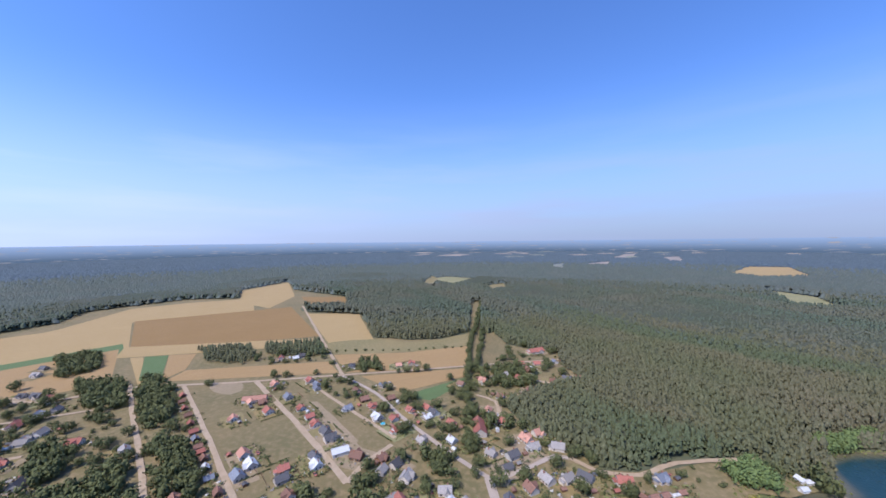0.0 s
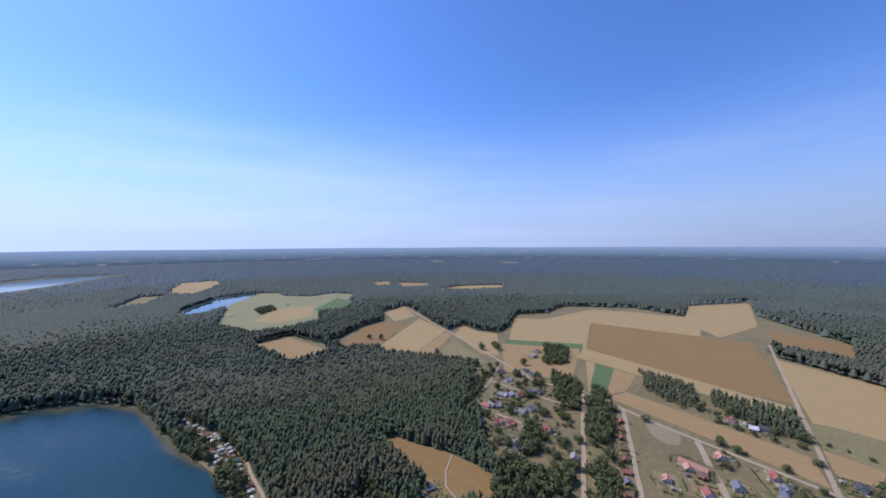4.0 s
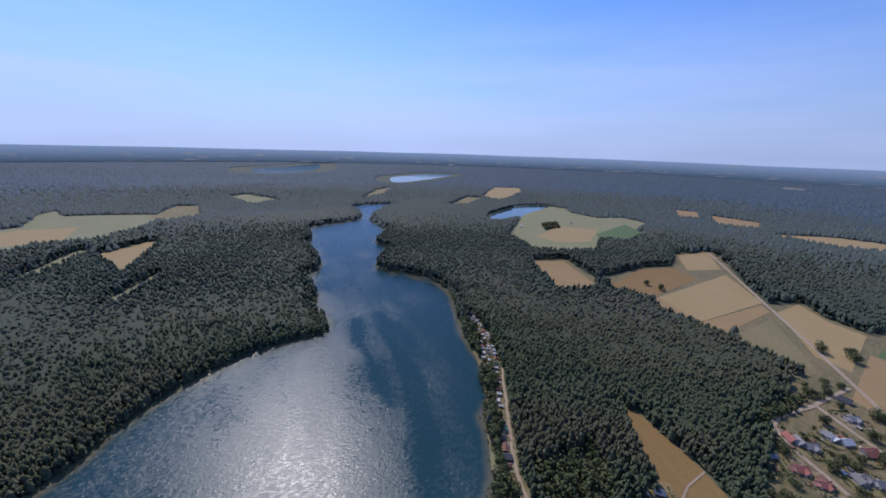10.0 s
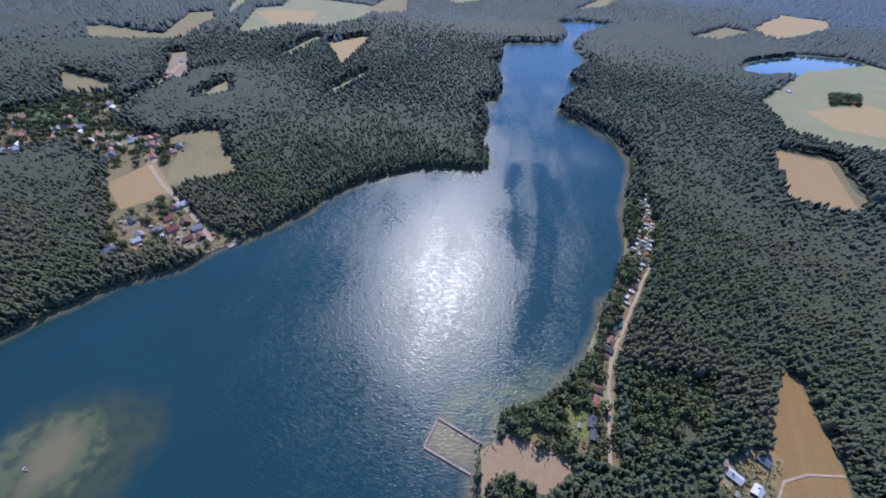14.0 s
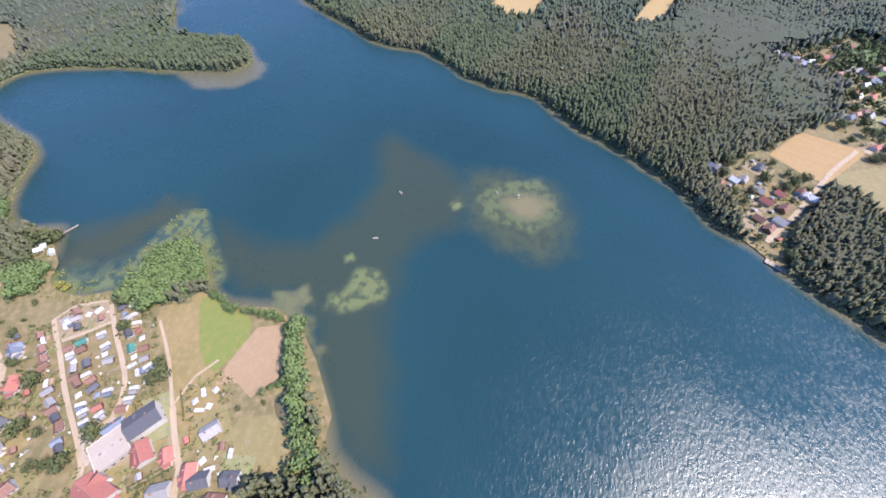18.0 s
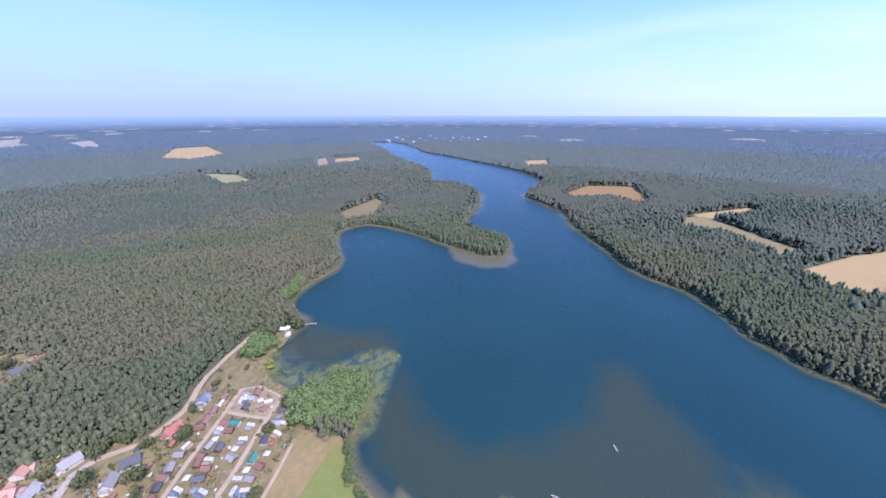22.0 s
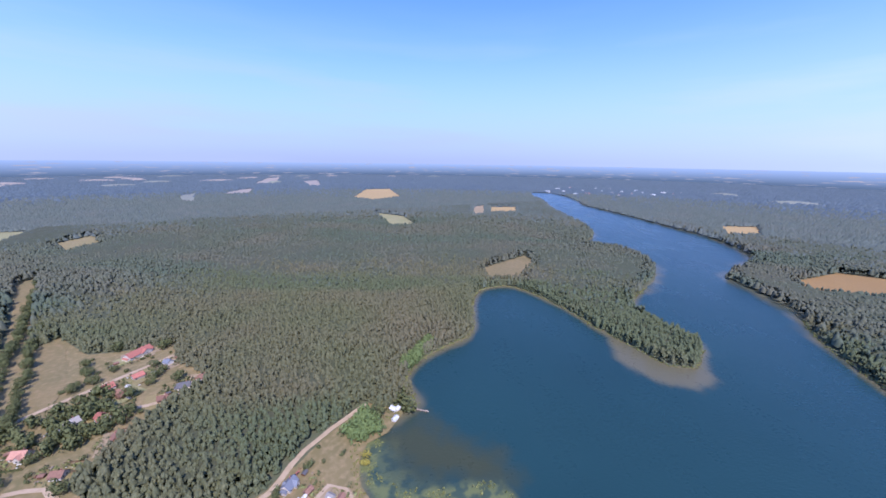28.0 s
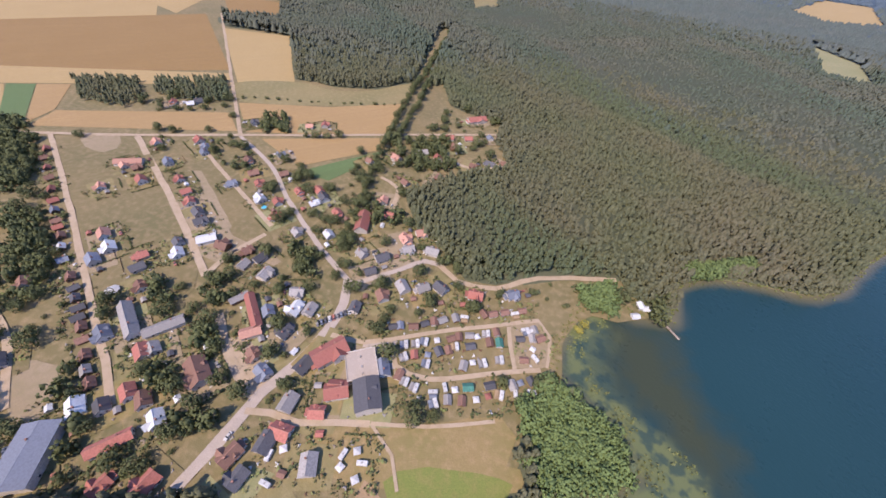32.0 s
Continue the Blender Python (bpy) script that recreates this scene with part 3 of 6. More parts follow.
LAWN = [(-180, -56), (-197, -50), (-190, -34), (-174, -31), (-170, -44)]
FIELDS = []
FIELDS.append(('wheat', [(-997, 302), (-1065, 453), (-1026, 553), (-925, 679), (-755, 551), (-927, 395), (-962, 206)]))
FIELDS.append(('wheat', [(-949, 199), (-903, 385), (-708, 290), (-746, 142)]))
FIELDS.append(('green', [(-741, 141), (-704, 287), (-676, 271), (-714, 130)]))
FIELDS.append(('stubble', [(-710, 129), (-672, 269), (-552, 206), (-589, 107)]))
FIELDS.append(('brown', [(-886, 382), (-708, 622), (-466, 465), (-685, 282)]))
FIELDS.append(('wheat', [(-677, 278), (-455, 457), (-419, 431), (-624, 245)]))
FIELDS.append(('wheat', [(-1105, 771), (-1154, 1004), (-890, 791), (-789, 617), (-947, 647)]))
FIELDS.append(('brown', [(-811, 749), (-686, 795), (-620, 723), (-703, 670)]))
FIELDS.append(('wheat', [(-610, 577), (-494, 615), (-349, 471), (-407, 428)]))
FIELDS.append(('olive', [(-398, 421), (-345, 464), (-314, 471), (-286, 473), (-248, 499), (-214, 555), (-192, 495), (-261, 431), (-352, 382)]))
FIELDS.append(('stubble', [(-349, 378), (-259, 428), (-190, 490), (-161, 414), (-227, 366), (-287, 332)]))
FIELDS.append(('stubble', [(-480, 258), (-336, 354), (-295, 328), (-464, 226)]))
FIELDS.append(('wheat', [(-605, 254), (-593, 264), (-495, 213), (-500, 211)]))
FIELDS.append(('green', [(-593, 266), (-568, 283), (-474, 227), (-495, 215)]))
FIELDS.append(('stubble', [(-567, 283), (-539, 304), (-483, 259), (-472, 228)]))
FIELDS.append(('stubble', [(-263, 330), (-156, 405), (-146, 384), (-197, 311)]))
FIELDS.append(('green', [(-192, 303), (-144, 382), (-145, 356), (-158, 307)]))
FIELDS.append(('grass', [(-419, 229), (-362, 264), (-163, 179), (-169, 134), (-228, 147), (-328, 190)]))
FIELDS.append(('grass', [(-338, 279), (-317, 292), (-139, 224), (-167, 207), (-289, 253)]))
FIELDS.append(('bare', [(-273, 253), (-263, 259), (-180, 221), (-178, 211)]))
FIELDS.append(('bare', [(-187, 90), (-165, 99), (-144, 86), (-143, 74), (-162, 76)]))
FIELDS.append(('meadow', [(-30, 135), (1, 152), (53, 185), (63, 167), (20, 132), (-14, 124)]))
FIELDS.append(('bare', [(38, 239), (55, 254), (66, 246), (67, 226), (52, 215), (45, 226)]))
FIELDS.append(('meadow', [(32, 151), (70, 169), (76, 161), (31, 138)]))
FIELDS.append(('sand', [(43, 114), (45, 100), (34, 91), (16, 89), (6, 95), (-3, 107), (7, 118), (8, 131)]))
FIELDS.append(('bright_grass', [(70, 161), (67, 149), (45, 118), (16, 133), (29, 147)]))
FIELDS.append(('olive', [(7, 94), (14, 80), (-12, 72), (-32, 66), (-48, 63), (-32, 106), (-13, 111), (-11, 93)]))
FIELDS.append(('grass', [(-197, 569), (-168, 563), (-132, 454), (-147, 425)]))
FIELDS.append(('stubble', [(-698, -366), (-758, -321), (-700, -213), (-631, -266)]))
FIELDS.append(('brown', [(-712, -209), (-844, -184), (-905, -142), (-869, -87), (-726, -134)]))
FIELDS.append(('wheat', [(-723, -128), (-945, -55), (-818, 16), (-690, -47)]))
FIELDS.append(('stubble', [(-713, -130), (-683, -48), (-803, 15), (-780, 28), (-665, -16), (-688, -109)]))
FIELDS.append(('wheat', [(-1030, -164), (-1121, -117), (-1038, -78), (-966, -128)]))
FIELDS.append(('wheat', [(-786, 36), (-858, 58), (-803, 93), (-782, 130), (-673, 111), (-685, 79)]))
FIELDS.append(('olive', [(-660, -9), (-745, 32), (-672, 71), (-635, 84), (-641, 33)]))
FIELDS.append(('brown', [(-371, -50), (-360, -19), (-334, 21), (-314, 56), (-294, 58), (-274, 53), (-282, 24), (-295, 3), (-316, -16), (-347, -39)]))
FIELDS.append(('brown', [(-361, -46), (-372, -39), (-357, -8), (-343, 20), (-322, 47), (-280, 27), (-324, -3)]))
FIELDS.append(('bare', [(-406, 242), (-377, 260), (-355, 245), (-359, 234), (-381, 232)]))
FIELDS.append(('olive', [(-1360, -727), (-1412, -681), (-1325, -619), (-1279, -654)]))
FIELDS.append(('wheat', [(-1645, -49), (-1680, 102), (-1701, 292), (-1645, 281), (-1587, 100)]))
FIELDS.append(('stubble', [(206, -342), (241, -398), (216, -430), (208, -448), (173, -389), (163, -371), (174, -359), (201, -345)]))
FIELDS.append(('olive', [(215, -499), (199, -522), (157, -528), (144, -495), (128, -465), (104, -441), (106, -430), (119, -423), (145, -421), (163, -420), (174, -410), (190, -430), (185, -457)]))
FIELDS.append(('pale_green', [(311, -535), (306, -561), (267, -547), (241, -515), (280, -510)]))
FIELDS.append(('green', [(435, -610), (412, -630), (368, -668), (352, -662), (359, -622), (393, -577)]))
FIELDS.append(('pale_green', [(241, -1160), (224, -1377), (151, -1407), (134, -1618), (91, -1675), (76, -1549), (-107, -1460), (-158, -1396), (-97, -1310), (4, -1206), (107, -1230), (170, -1175), (206, -1121)]))
FIELDS.append(('wheat', [(215, -1317), (147, -1361), (36, -1329), (64, -1251), (164, -1244)]))
FIELDS.append(('olive', [(-116, -1458), (-210, -1589), (-281, -1551), (-261, -1432), (-158, -1396)]))
FIELDS.append(('pale_green', [(313, -1396), (310, -1590), (260, -1581), (260, -1527), (286, -1365)]))
FIELDS.append(('pale_green', [(119, -930), (30, -1045), (4, -1020), (76, -950)]))
FIELDS.append(('wheat', [(2, -981), (-93, -1043), (-104, -1009), (-36, -862)]))
FIELDS.append(('pale_green', [(-10, -724), (-82, -773), (-86, -753), (-24, -703)]))
FIELDS.append(('pale_green', [(-427, -1754), (-504, -1797), (-608, -1648), (-468, -1563)]))
FIELDS.append(('olive', [(579, -1127), (551, -1150), (410, -1133), (392, -1291), (330, -1324), (299, -1212), (357, -1071), (447, -1074), (544, -1082)]))
FIELDS.append(('olive', [(473, -802), (441, -781), (373, -768), (370, -740), (430, -739), (446, -743)]))
FIELDS.append(('pale_green', [(380, -629), (365, -656), (312, -644), (326, -626)]))
FIELDS.append(('bare', [(309, -816), (321, -907), (295, -923), (274, -861), (270, -792)]))
FIELDS.append(('pale_green', [(218, -708), (177, -743), (171, -721), (212, -699)]))
FIELDS.append(('olive', [(-931, -1491), (-1134, -1648), (-1271, -1709), (-1102, -1546)]))
FIELDS.append(('wheat', [(-1543, -1225), (-1842, -1385), (-1964, -1278), (-1808, -1148), (-1535, -1066), (-1476, -1103)]))
FIELDS.append(('olive', [(-1157, -1097), (-1345, -1167), (-1399, -1094), (-1246, -1067)]))
FIELDS.append(('pale_green', [(-916, -589), (-1175, -709), (-1449, -749), (-1460, -685), (-1376, -617), (-1362, -511), (-1450, -444), (-1405, -346), (-1227, -354), (-1101, -387), (-958, -338), (-882, -388), (-838, -451)]))
FIELDS.append(('wheat', [(-973, -527), (-1095, -514), (-1158, -414), (-1042, -388), (-953, -445)]))
FIELDS.append(('green', [(-1150, -418), (-1317, -390), (-1221, -296), (-1148, -322), (-1095, -384)]))
FIELDS.append(('stubble', [(-1859, -374), (-1890, -299), (-1819, -267), (-1763, -340)]))
FIELDS.append(('stubble', [(-1824, -238), (-1799, -77), (-1745, -70), (-1725, -203)]))
FIELDS.append(('brown', [(917, 296), (1004, 269), (1062, 165), (947, 102), (901, 125), (949, 184), (875, 261)]))
FIELDS.append(('wheat', [(873, 9), (965, -83), (909, -91), (836, -7)]))
FIELDS.append(('olive', [(792, 25), (818, -3), (772, -50), (716, -144), (662, -107), (748, -50), (745, 20)]))
FIELDS.append(('wheat', [(619, -124), (698, -182), (791, -258), (787, -288), (716, -267), (566, -189), (572, -144)]))
FIELDS.append(('wheat', [(546, -343), (623, -399), (594, -422), (536, -387)]))
FIELDS.append(('wheat', [(1398, 638), (1491, 575), (1380, 516), (1296, 575)]))
FIELDS.append(('wheat', [(525, 2050), (715, 2460), (884, 2433), (798, 2014), (598, 1886)]))
FIELDS.append(('pale_green', [(437, 1376), (505, 1251), (504, 1117), (421, 1136)]))
FIELDS.append(('bare', [(892, 1375), (979, 1411), (849, 1220), (787, 1209)]))
FIELDS.append(('wheat', [(961, 1342), (1077, 1300), (1013, 1221), (908, 1261)]))
FIELDS.append(('grass', [(433, 623), (539, 630), (528, 588), (462, 544), (395, 554)]))
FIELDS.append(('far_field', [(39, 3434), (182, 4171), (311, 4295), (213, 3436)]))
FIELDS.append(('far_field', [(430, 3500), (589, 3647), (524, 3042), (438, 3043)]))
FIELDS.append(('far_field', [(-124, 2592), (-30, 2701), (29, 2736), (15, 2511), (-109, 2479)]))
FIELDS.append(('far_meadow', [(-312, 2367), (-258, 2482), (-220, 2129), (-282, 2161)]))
FIELDS.append(('pale_green', [(-689, 1284), (-647, 1419), (-504, 1394), (-523, 1199)]))
FIELDS.append(('olive', [(-665, 1207), (-724, 1427), (-647, 1336), (-582, 1147)]))
FIELDS.append(('olive', [(-384, 1179), (-344, 1265), (-310, 1199), (-345, 1114)]))
FIELDS.append(('bright_grass', LAWN))
ROADS = []
ROADS.append(('asphalt', 6.2, [(-71, 221), (-62, 205), (-58, 184), (-59, 159), (-64, 137), (-63, 114), (-64, 87)]))
ROADS.append(('asphalt', 3.8, [(-71, 221), (-107, 236), (-169, 268), (-218, 298), (-284, 322)]))
ROADS.append(('dirt', 4.5, [(-478, 202), (-425, 233), (-365, 270), (-286, 324), (-219, 369), (-157, 413), (-56, 482)]))
ROADS.append(('dirt', 4, [(-286, 324), (-389, 405), (-692, 643)]))
ROADS.append(('dirt', 5, [(-363, 268), (-256, 224), (-189, 194), (-155, 178)]))
ROADS.append(('dirt', 4, [(-155, 178), (-157, 201), (-152, 227)]))
ROADS.append(('dirt', 4, [(-430, 228), (-340, 192), (-275, 165), (-187, 128), (-149, 112), (-122, 99)]))
ROADS.append(('dirt', 3.5, [(-319, 296), (-226, 261), (-155, 236)]))
ROADS.append(('dirt', 3.5, [(-121, 337), (-99, 330), (-87, 301)]))
ROADS.append(('dirt', 4, [(-115, 437), (-77, 400), (-41, 400)]))
ROADS.append(('asphalt', 4, [(-68, 217), (-47, 246), (-34, 263), (-24, 265)]))
ROADS.append(('dirt', 4, [(-24, 265), (-6, 258), (21, 265), (45, 290), (97, 317)]))
ROADS.append(('dirt', 2.9, [(-54, 182), (-34, 187), (-21, 197), (8, 220), (55, 254)]))
ROADS.append(('dirt', 2.9, [(-21, 196), (-10, 184), (11, 186), (37, 203), (65, 221)]))
ROADS.append(('dirt', 2.6, [(39, 240), (44, 228), (52, 213)]))
ROADS.append(('dirt', 1.8, [(55, 254), (64, 246), (68, 224)]))
ROADS.append(('dirt', 3.4, [(-64, 127), (-52, 132), (-37, 135), (-20, 144), (-5, 151)]))
ROADS.append(('dirt', 1.6, [(-5, 151), (12, 144), (22, 133)]))
ROADS.append(('dirt', 2, [(-5, 151), (22, 164), (51, 182)]))
ROADS.append(('dirt', 5, [(-122, 161), (-93, 144), (-67, 135)]))
ROADS.append(('dirt', 4, [(-227, 100), (-205, 95), (-163, 75)]))
ROADS.append(('dirt', 5, [(-1128, -118), (-788, 30), (-599, 111), (-520, 145), (-498, 176)]))
ROADS.append(('dirt', 4, [(-520, 81), (-475, 127), (-443, 164)]))
ROADS.append(('dirt', 4, [(-589, 107), (-520, 81), (-450, 55), (-399, 100)]))
ROADS.append(('dirt', 2.6, [(-329, -167), (-266, -111), (-230, -77), (-208, -43), (-192, -15)]))
ROADS.append(('dirt', 4, [(208, -435), (178, -386), (129, -319), (100, -275)]))
ROADS.append(('dirt', 4, [(-491, 205), (-407, 171), (-341, 146), (-258, 113)]))
ROADS.append(('dirt', 4, [(308, -655), (290, -720), (263, -767)]))
ROADS.append(('dirt', 5, [(204, -441), (223, -487), (240, -520)]))
ROADS.append(('dirt', 7, [(299, -610), (300, -652), (289, -710), (285, -811), (280, -862)]))
ROADS.append(('dirt', 5, [(299, -659), (262, -760), (200, -812)]))
ROADS.append(('dirt', 1.5, [(-282, 25), (-298, 16), (-317, 16), (-342, 22)]))
HEDGE_AVENUE_LEFT = [(-94, 244), (-103, 274), (-119, 308), (-136, 350), (-155, 403), (-183, 486), (-208, 573), (-283, 834), (-357, 1072)]
HEDGE_AVENUE_RIGHT = [(-146, 394), (-145, 409), (-168, 487), (-195, 583), (-209, 647)]
CAMP_LANE_A = [(-24, 195), (8, 220), (52, 252)]
CAMP_LANE_B = [(-8, 185), (11, 186), (37, 203), (61, 219)]
BEACH_LANE = [(-369, -205), (-329, -167), (-266, -111), (-230, -77)]
JETTY = [(-102, -28), (-76, -49), (-89, -65), (-112, -45)]
DOCK = [(92, -275), (83, -264), (71, -274), (76, -280)]
COTTAGE_LANE = [(-412, 219), (-332, 188), (-275, 165), (-223, 144), (-187, 128), (-149, 112)]
TREE_ROW_A = [(-133, -56), (-153, -48), (-172, -39)]
TREE_ROW_B = [(-137, -59), (-163, -60), (-189, -69), (-214, -81)]
BUSHES = [(71, 153), (60, 139), (54, 121), (50, 102), (37, 89), (19, 84), (6, 88), (0, 103)]
BEACH_TOP = [(-410, -283), (-391, -248), (-372, -213)]
FIELD_BUSHES = [(-354, 391), (-304, 418), (-250, 445), (-194, 483)]
LONE_TREES = [(-748, -145), (-741, -120), (-670, 114), (-687, 109), (-670, 82), (-586, 143)]
CALM_A = [(-262, -372), (-236, -323), (-229, -284), (-212, -242), (-206, -205)]
CALM_B = [(-300, -370), (-279, -322), (-253, -262), (-226, -206), (-195, -151), (-170, -105)]
CALM_C = [(-300, -330), (-282, -290), (-239, -201), (-200, -135)]
SPOTS = [(-176, 249), (-191, 142), (79, 260), (82, 266)]
PLAZA = [(-51, 184), (-34, 188), (-18, 199), (-13, 188), (-6, 173), (-24, 160), (-36, 172)]
PLAZA_SAND = [(-106, 150), (-97, 158), (-63, 143), (-62, 132), (-74, 133)]
BUOYS = [(168, 21), (117, 40), (159, -84), (164, -65)]
GROVES = []
GROVES.append(('grove_pine', [(-550, 312), (-492, 355), (-445, 328), (-432, 300), (-483, 286)]))
GROVES.append(('grove_pine', [(-470, 362), (-413, 416), (-359, 375), (-381, 354), (-439, 341)]))
GROVES.append(('grove_mixed', [(-297, 363), (-279, 383), (-247, 353), (-266, 337)]))
GROVES.append(('grove_alder', [(65, 217), (80, 215), (108, 204), (117, 186), (90, 167), (78, 160), (68, 186), (55, 196), (54, 211)]))
GROVES.append(('grove_mixed', [(-128, 224), (-114, 232), (-93, 219), (-96, 206), (-116, 212)]))
GROVES.append(('grove_mixed', [(-127, 151), (-118, 158), (-97, 141), (-106, 136)]))
GROVES.append(('grove_mixed', [(-123, 120), (-116, 130), (-101, 120), (-114, 112)]))
GROVES.append(('grove_mixed', [(-99, 108), (-74, 121), (-66, 113), (-93, 102)]))
GROVES.append(('grove_mixed', [(-111, -21), (-120, -26), (-133, -15), (-140, -7), (-120, 0)]))
GROVES.append(('grove_mixed', [(-97, -12), (-104, -13), (-108, 4), (-98, 7)]))
GROVES.append(('grove_alder', [(47, 91), (46, 85), (18, 80), (-9, 73), (-30, 66), (-48, 60), (-48, 66), (-30, 74), (-9, 80), (17, 87)]))
GROVES.append(('grove_mixed', [(-489, 206), (-448, 224), (-349, 177), (-369, 157)]))
GROVES.append(('grove_mixed', [(-329, 140), (-308, 160), (-255, 143), (-222, 113), (-271, 116)]))
GROVES.append(('grove_mixed', [(-155, 94), (-165, 111), (-118, 89), (-110, 76), (-125, 79)]))
GROVES.append(('grove_mixed', [(-154, 173), (-145, 181), (-124, 170), (-129, 159)]))
GROVES.append(('grove_mixed', [(-106, 289), (-87, 310), (-68, 288), (-87, 277)]))
GROVES.append(('grove_mixed', [(-146, 394), (-102, 438), (-68, 382), (-104, 359)]))
GROVES.append(('grove_mixed', [(-1068, -565), (-1135, -549), (-1070, -502), (-1006, -514)]))
GROVES.append(('grove_alder', [(73, 292), (94, 309), (97, 284), (80, 277)]))
GROVES.append(('grove_mixed', [(117, 305), (132, 319), (132, 296), (120, 287)]))
GROVES.append(('grove_mixed', [(-129, 148), (-118, 159), (-93, 144), (-106, 137)]))
GROVES.append(('grove_alder', [(139, 353), (191, 394), (194, 381), (143, 343)]))
GROVES.append(('grove_mixed', [(-134, -52), (-170, -60), (-210, -76), (-204, -59), (-172, -43)]))
GROVES.append(('grove_mixed', [(-186, 154), (-175, 166), (-149, 155), (-159, 144)]))
GROVES.append(('grove_mixed', [(-243, -72), (-303, -51), (-274, -18), (-213, -13), (-215, -36)]))
GROVES.append(('grove_mixed', [(-488, 51), (-534, 76), (-455, 61), (-403, 32)]))
GROVES.append(('grove_mixed', [(-335, 65), (-304, 127), (-241, 104), (-272, 51)]))
GROVES.append(('grove_mixed', [(-551, 180), (-504, 208), (-424, 176), (-439, 151)]))
GROVES.append(('grove_mixed', [(-497, 217), (-487, 234), (-348, 171), (-356, 158)]))
GROVES.append(('grove_mixed', [(-385, 97), (-402, 120), (-351, 108), (-333, 79)]))
GROVES.append(('grove_mixed', [(-694, 209), (-671, 246), (-582, 214), (-587, 177)]))
GROVES.append(('grove_mixed', [(-17, 75), (-16, 68), (-34, 60), (-31, 69)]))
GROVES.append(('grove_loose', CLEAR_FAR_VILLAGE))
GROVES.append(('grove_mixed', CLEAR_EAST_SHORE))
GROVES.append(('grove_mixed', [(-36, 78), (-34, 67), (-42, 63), (-44, 76)]))
COTTAGES = [(-400, 211, 'r'), (-385, 202, 'b'), (-367, 195, 'r'), (-349, 188, 'b'), (-331, 180, 'r'), (-314, 173, 'r'), (-301, 167, 'u'), (-287, 161, 'b'), (-279, 158, 'r'), (-268, 154, 'b'), (-256, 148, 'w'), (-242, 142, 'u'), (-223, 136, 'b'), (-212, 132, 'd'), (-203, 128, 'd'), (-194, 125, 'd'), (-187, 121, 'd'), (-179, 118, 'b'), (-170, 114, 'b'), (-159, 109, 'b'), (-150, 104, 'g'), (-141, 101, 'b')]
HOUSES_FIELD = [(-334, 269, 'o'), (-294, 252, 'u'), (-306, 293, 'r'), (-291, 288, 'u'), (-319, 229, 'o'), (-308, 233, 'b'), (-287, 223, 'r'), (-304, 201, 'o'), (-263, 240, 'r'), (-243, 231, 'r'), (-229, 224, 'r'), (-212, 218, 'd'), (-201, 212, 'd'), (-245, 169, 'o'), (-229, 163, 'w'), (-204, 169, 'r'), (-196, 161, 'd'), (-179, 152, 'b'), (-186, 182, 'w'), (-195, 189, 'd'), (-226, 151, 'u'), (-166, 202, 'b'), (-402, 335, 'r'), (-383, 353, 'd'), (-384, 343, 'w')]
HOUSES_NORTH = [(-140, 196, 'g'), (-135, 206, 'd'), (-121, 197, 'g'), (-222, 258, 'u'), (-239, 292, 'b'), (-219, 279, 'b'), (-203, 270, 'r'), (-171, 259, 'r'), (-159, 245, 'r'), (-221, 315, 'u'), (-166, 279, 'r'), (-153, 289, 'r'), (-145, 273, 'w'), (-121, 273, 'r'), (-132, 239, 'g'), (-110, 249, 'w'), (-228, 387, 'r'), (-293, 349, 'd'), (-239, 375, 'o')]
HOUSES_EAST = [(-57, 274, 'o'), (-50, 266, 'g'), (-50, 287, 'o'), (-77, 245, 'g'), (-62, 249, 'd'), (-62, 234, 'd'), (-33, 273, 'g'), (-35, 233, 'g'), (-23, 239, 'g'), (-12, 245, 'd'), (-43, 220, 'b'), (-53, 204, 'd'), (11, 251, 'r'), (33, 264, 'u'), (-84, 291, 'r'), (-96, 339, 'b'), (-73, 361, 'b'), (-125, 371, 'o'), (-60, 465, 'u'), (-80, 449, 'r'), (-99, 439, 'r'), (-40, 412, 'd'), (-27, 420, 'b'), (-90, 394, 'r'), (-108, 395, 'g'), (-53, 400, 'b'), (-85, 423, 'b')]
HOUSES_SOUTH = [(-97, 176, 'u'), (-78, 170, 'd'), (-92, 196, 'g'), (-76, 189, 'g'), (-84, 185, 'w'), (-164, 121, 'u'), (-132, 128, 'g'), (-135, 124, 'r'), (-70, 146, 'u'), (-120, 107, 'r'), (-110, 108, 'b'), (-96, 105, 'w'), (-134, 91, 'w'), (-124, 97, 'd'), (-91, 77, 'r'), (-75, 86, 'r'), (-43, 105, 'd'), (-40, 128, 'r'), (-43, 121, 'd'), (-31, 143, 'r'), (-47, 140, 'g'), (-19, 123, 'g'), (-30, 158, 'r'), (-54, 159, 'd'), (-15, 178, 'u'), (-144, 352, 'b'), (-192, 86, 'd')]
HOUSES_MORE = [(-283, 280, 'u'), (-186, 255, 'w'), (-196, 292, 'b'), (-143, 283, 'd'), (-98, 306, 'o'), (-148, 207, 'b'), (-82, 151, 'b'), (-240, 120, 'b'), (-53, 110, 'b')]
HOUSES_WEST = [(-551, 102, 'd'), (-469, 90, 'g'), (-469, 100, 'w'), (-465, 113, 'r'), (-427, 108, 'g'), (-429, 118, 'g'), (-390, 50, 'u'), (-538, 147, 'd'), (-517, 148, 'r'), (-476, 142, 'd'), (-400, 74, 'r'), (-438, 66, 'r'), (-439, 79, 'g'), (-395, 87, 'r'), (-409, 40, 'g'), (-626, 171, 'g'), (-653, 185, 'd'), (-554, 141, 'd')]
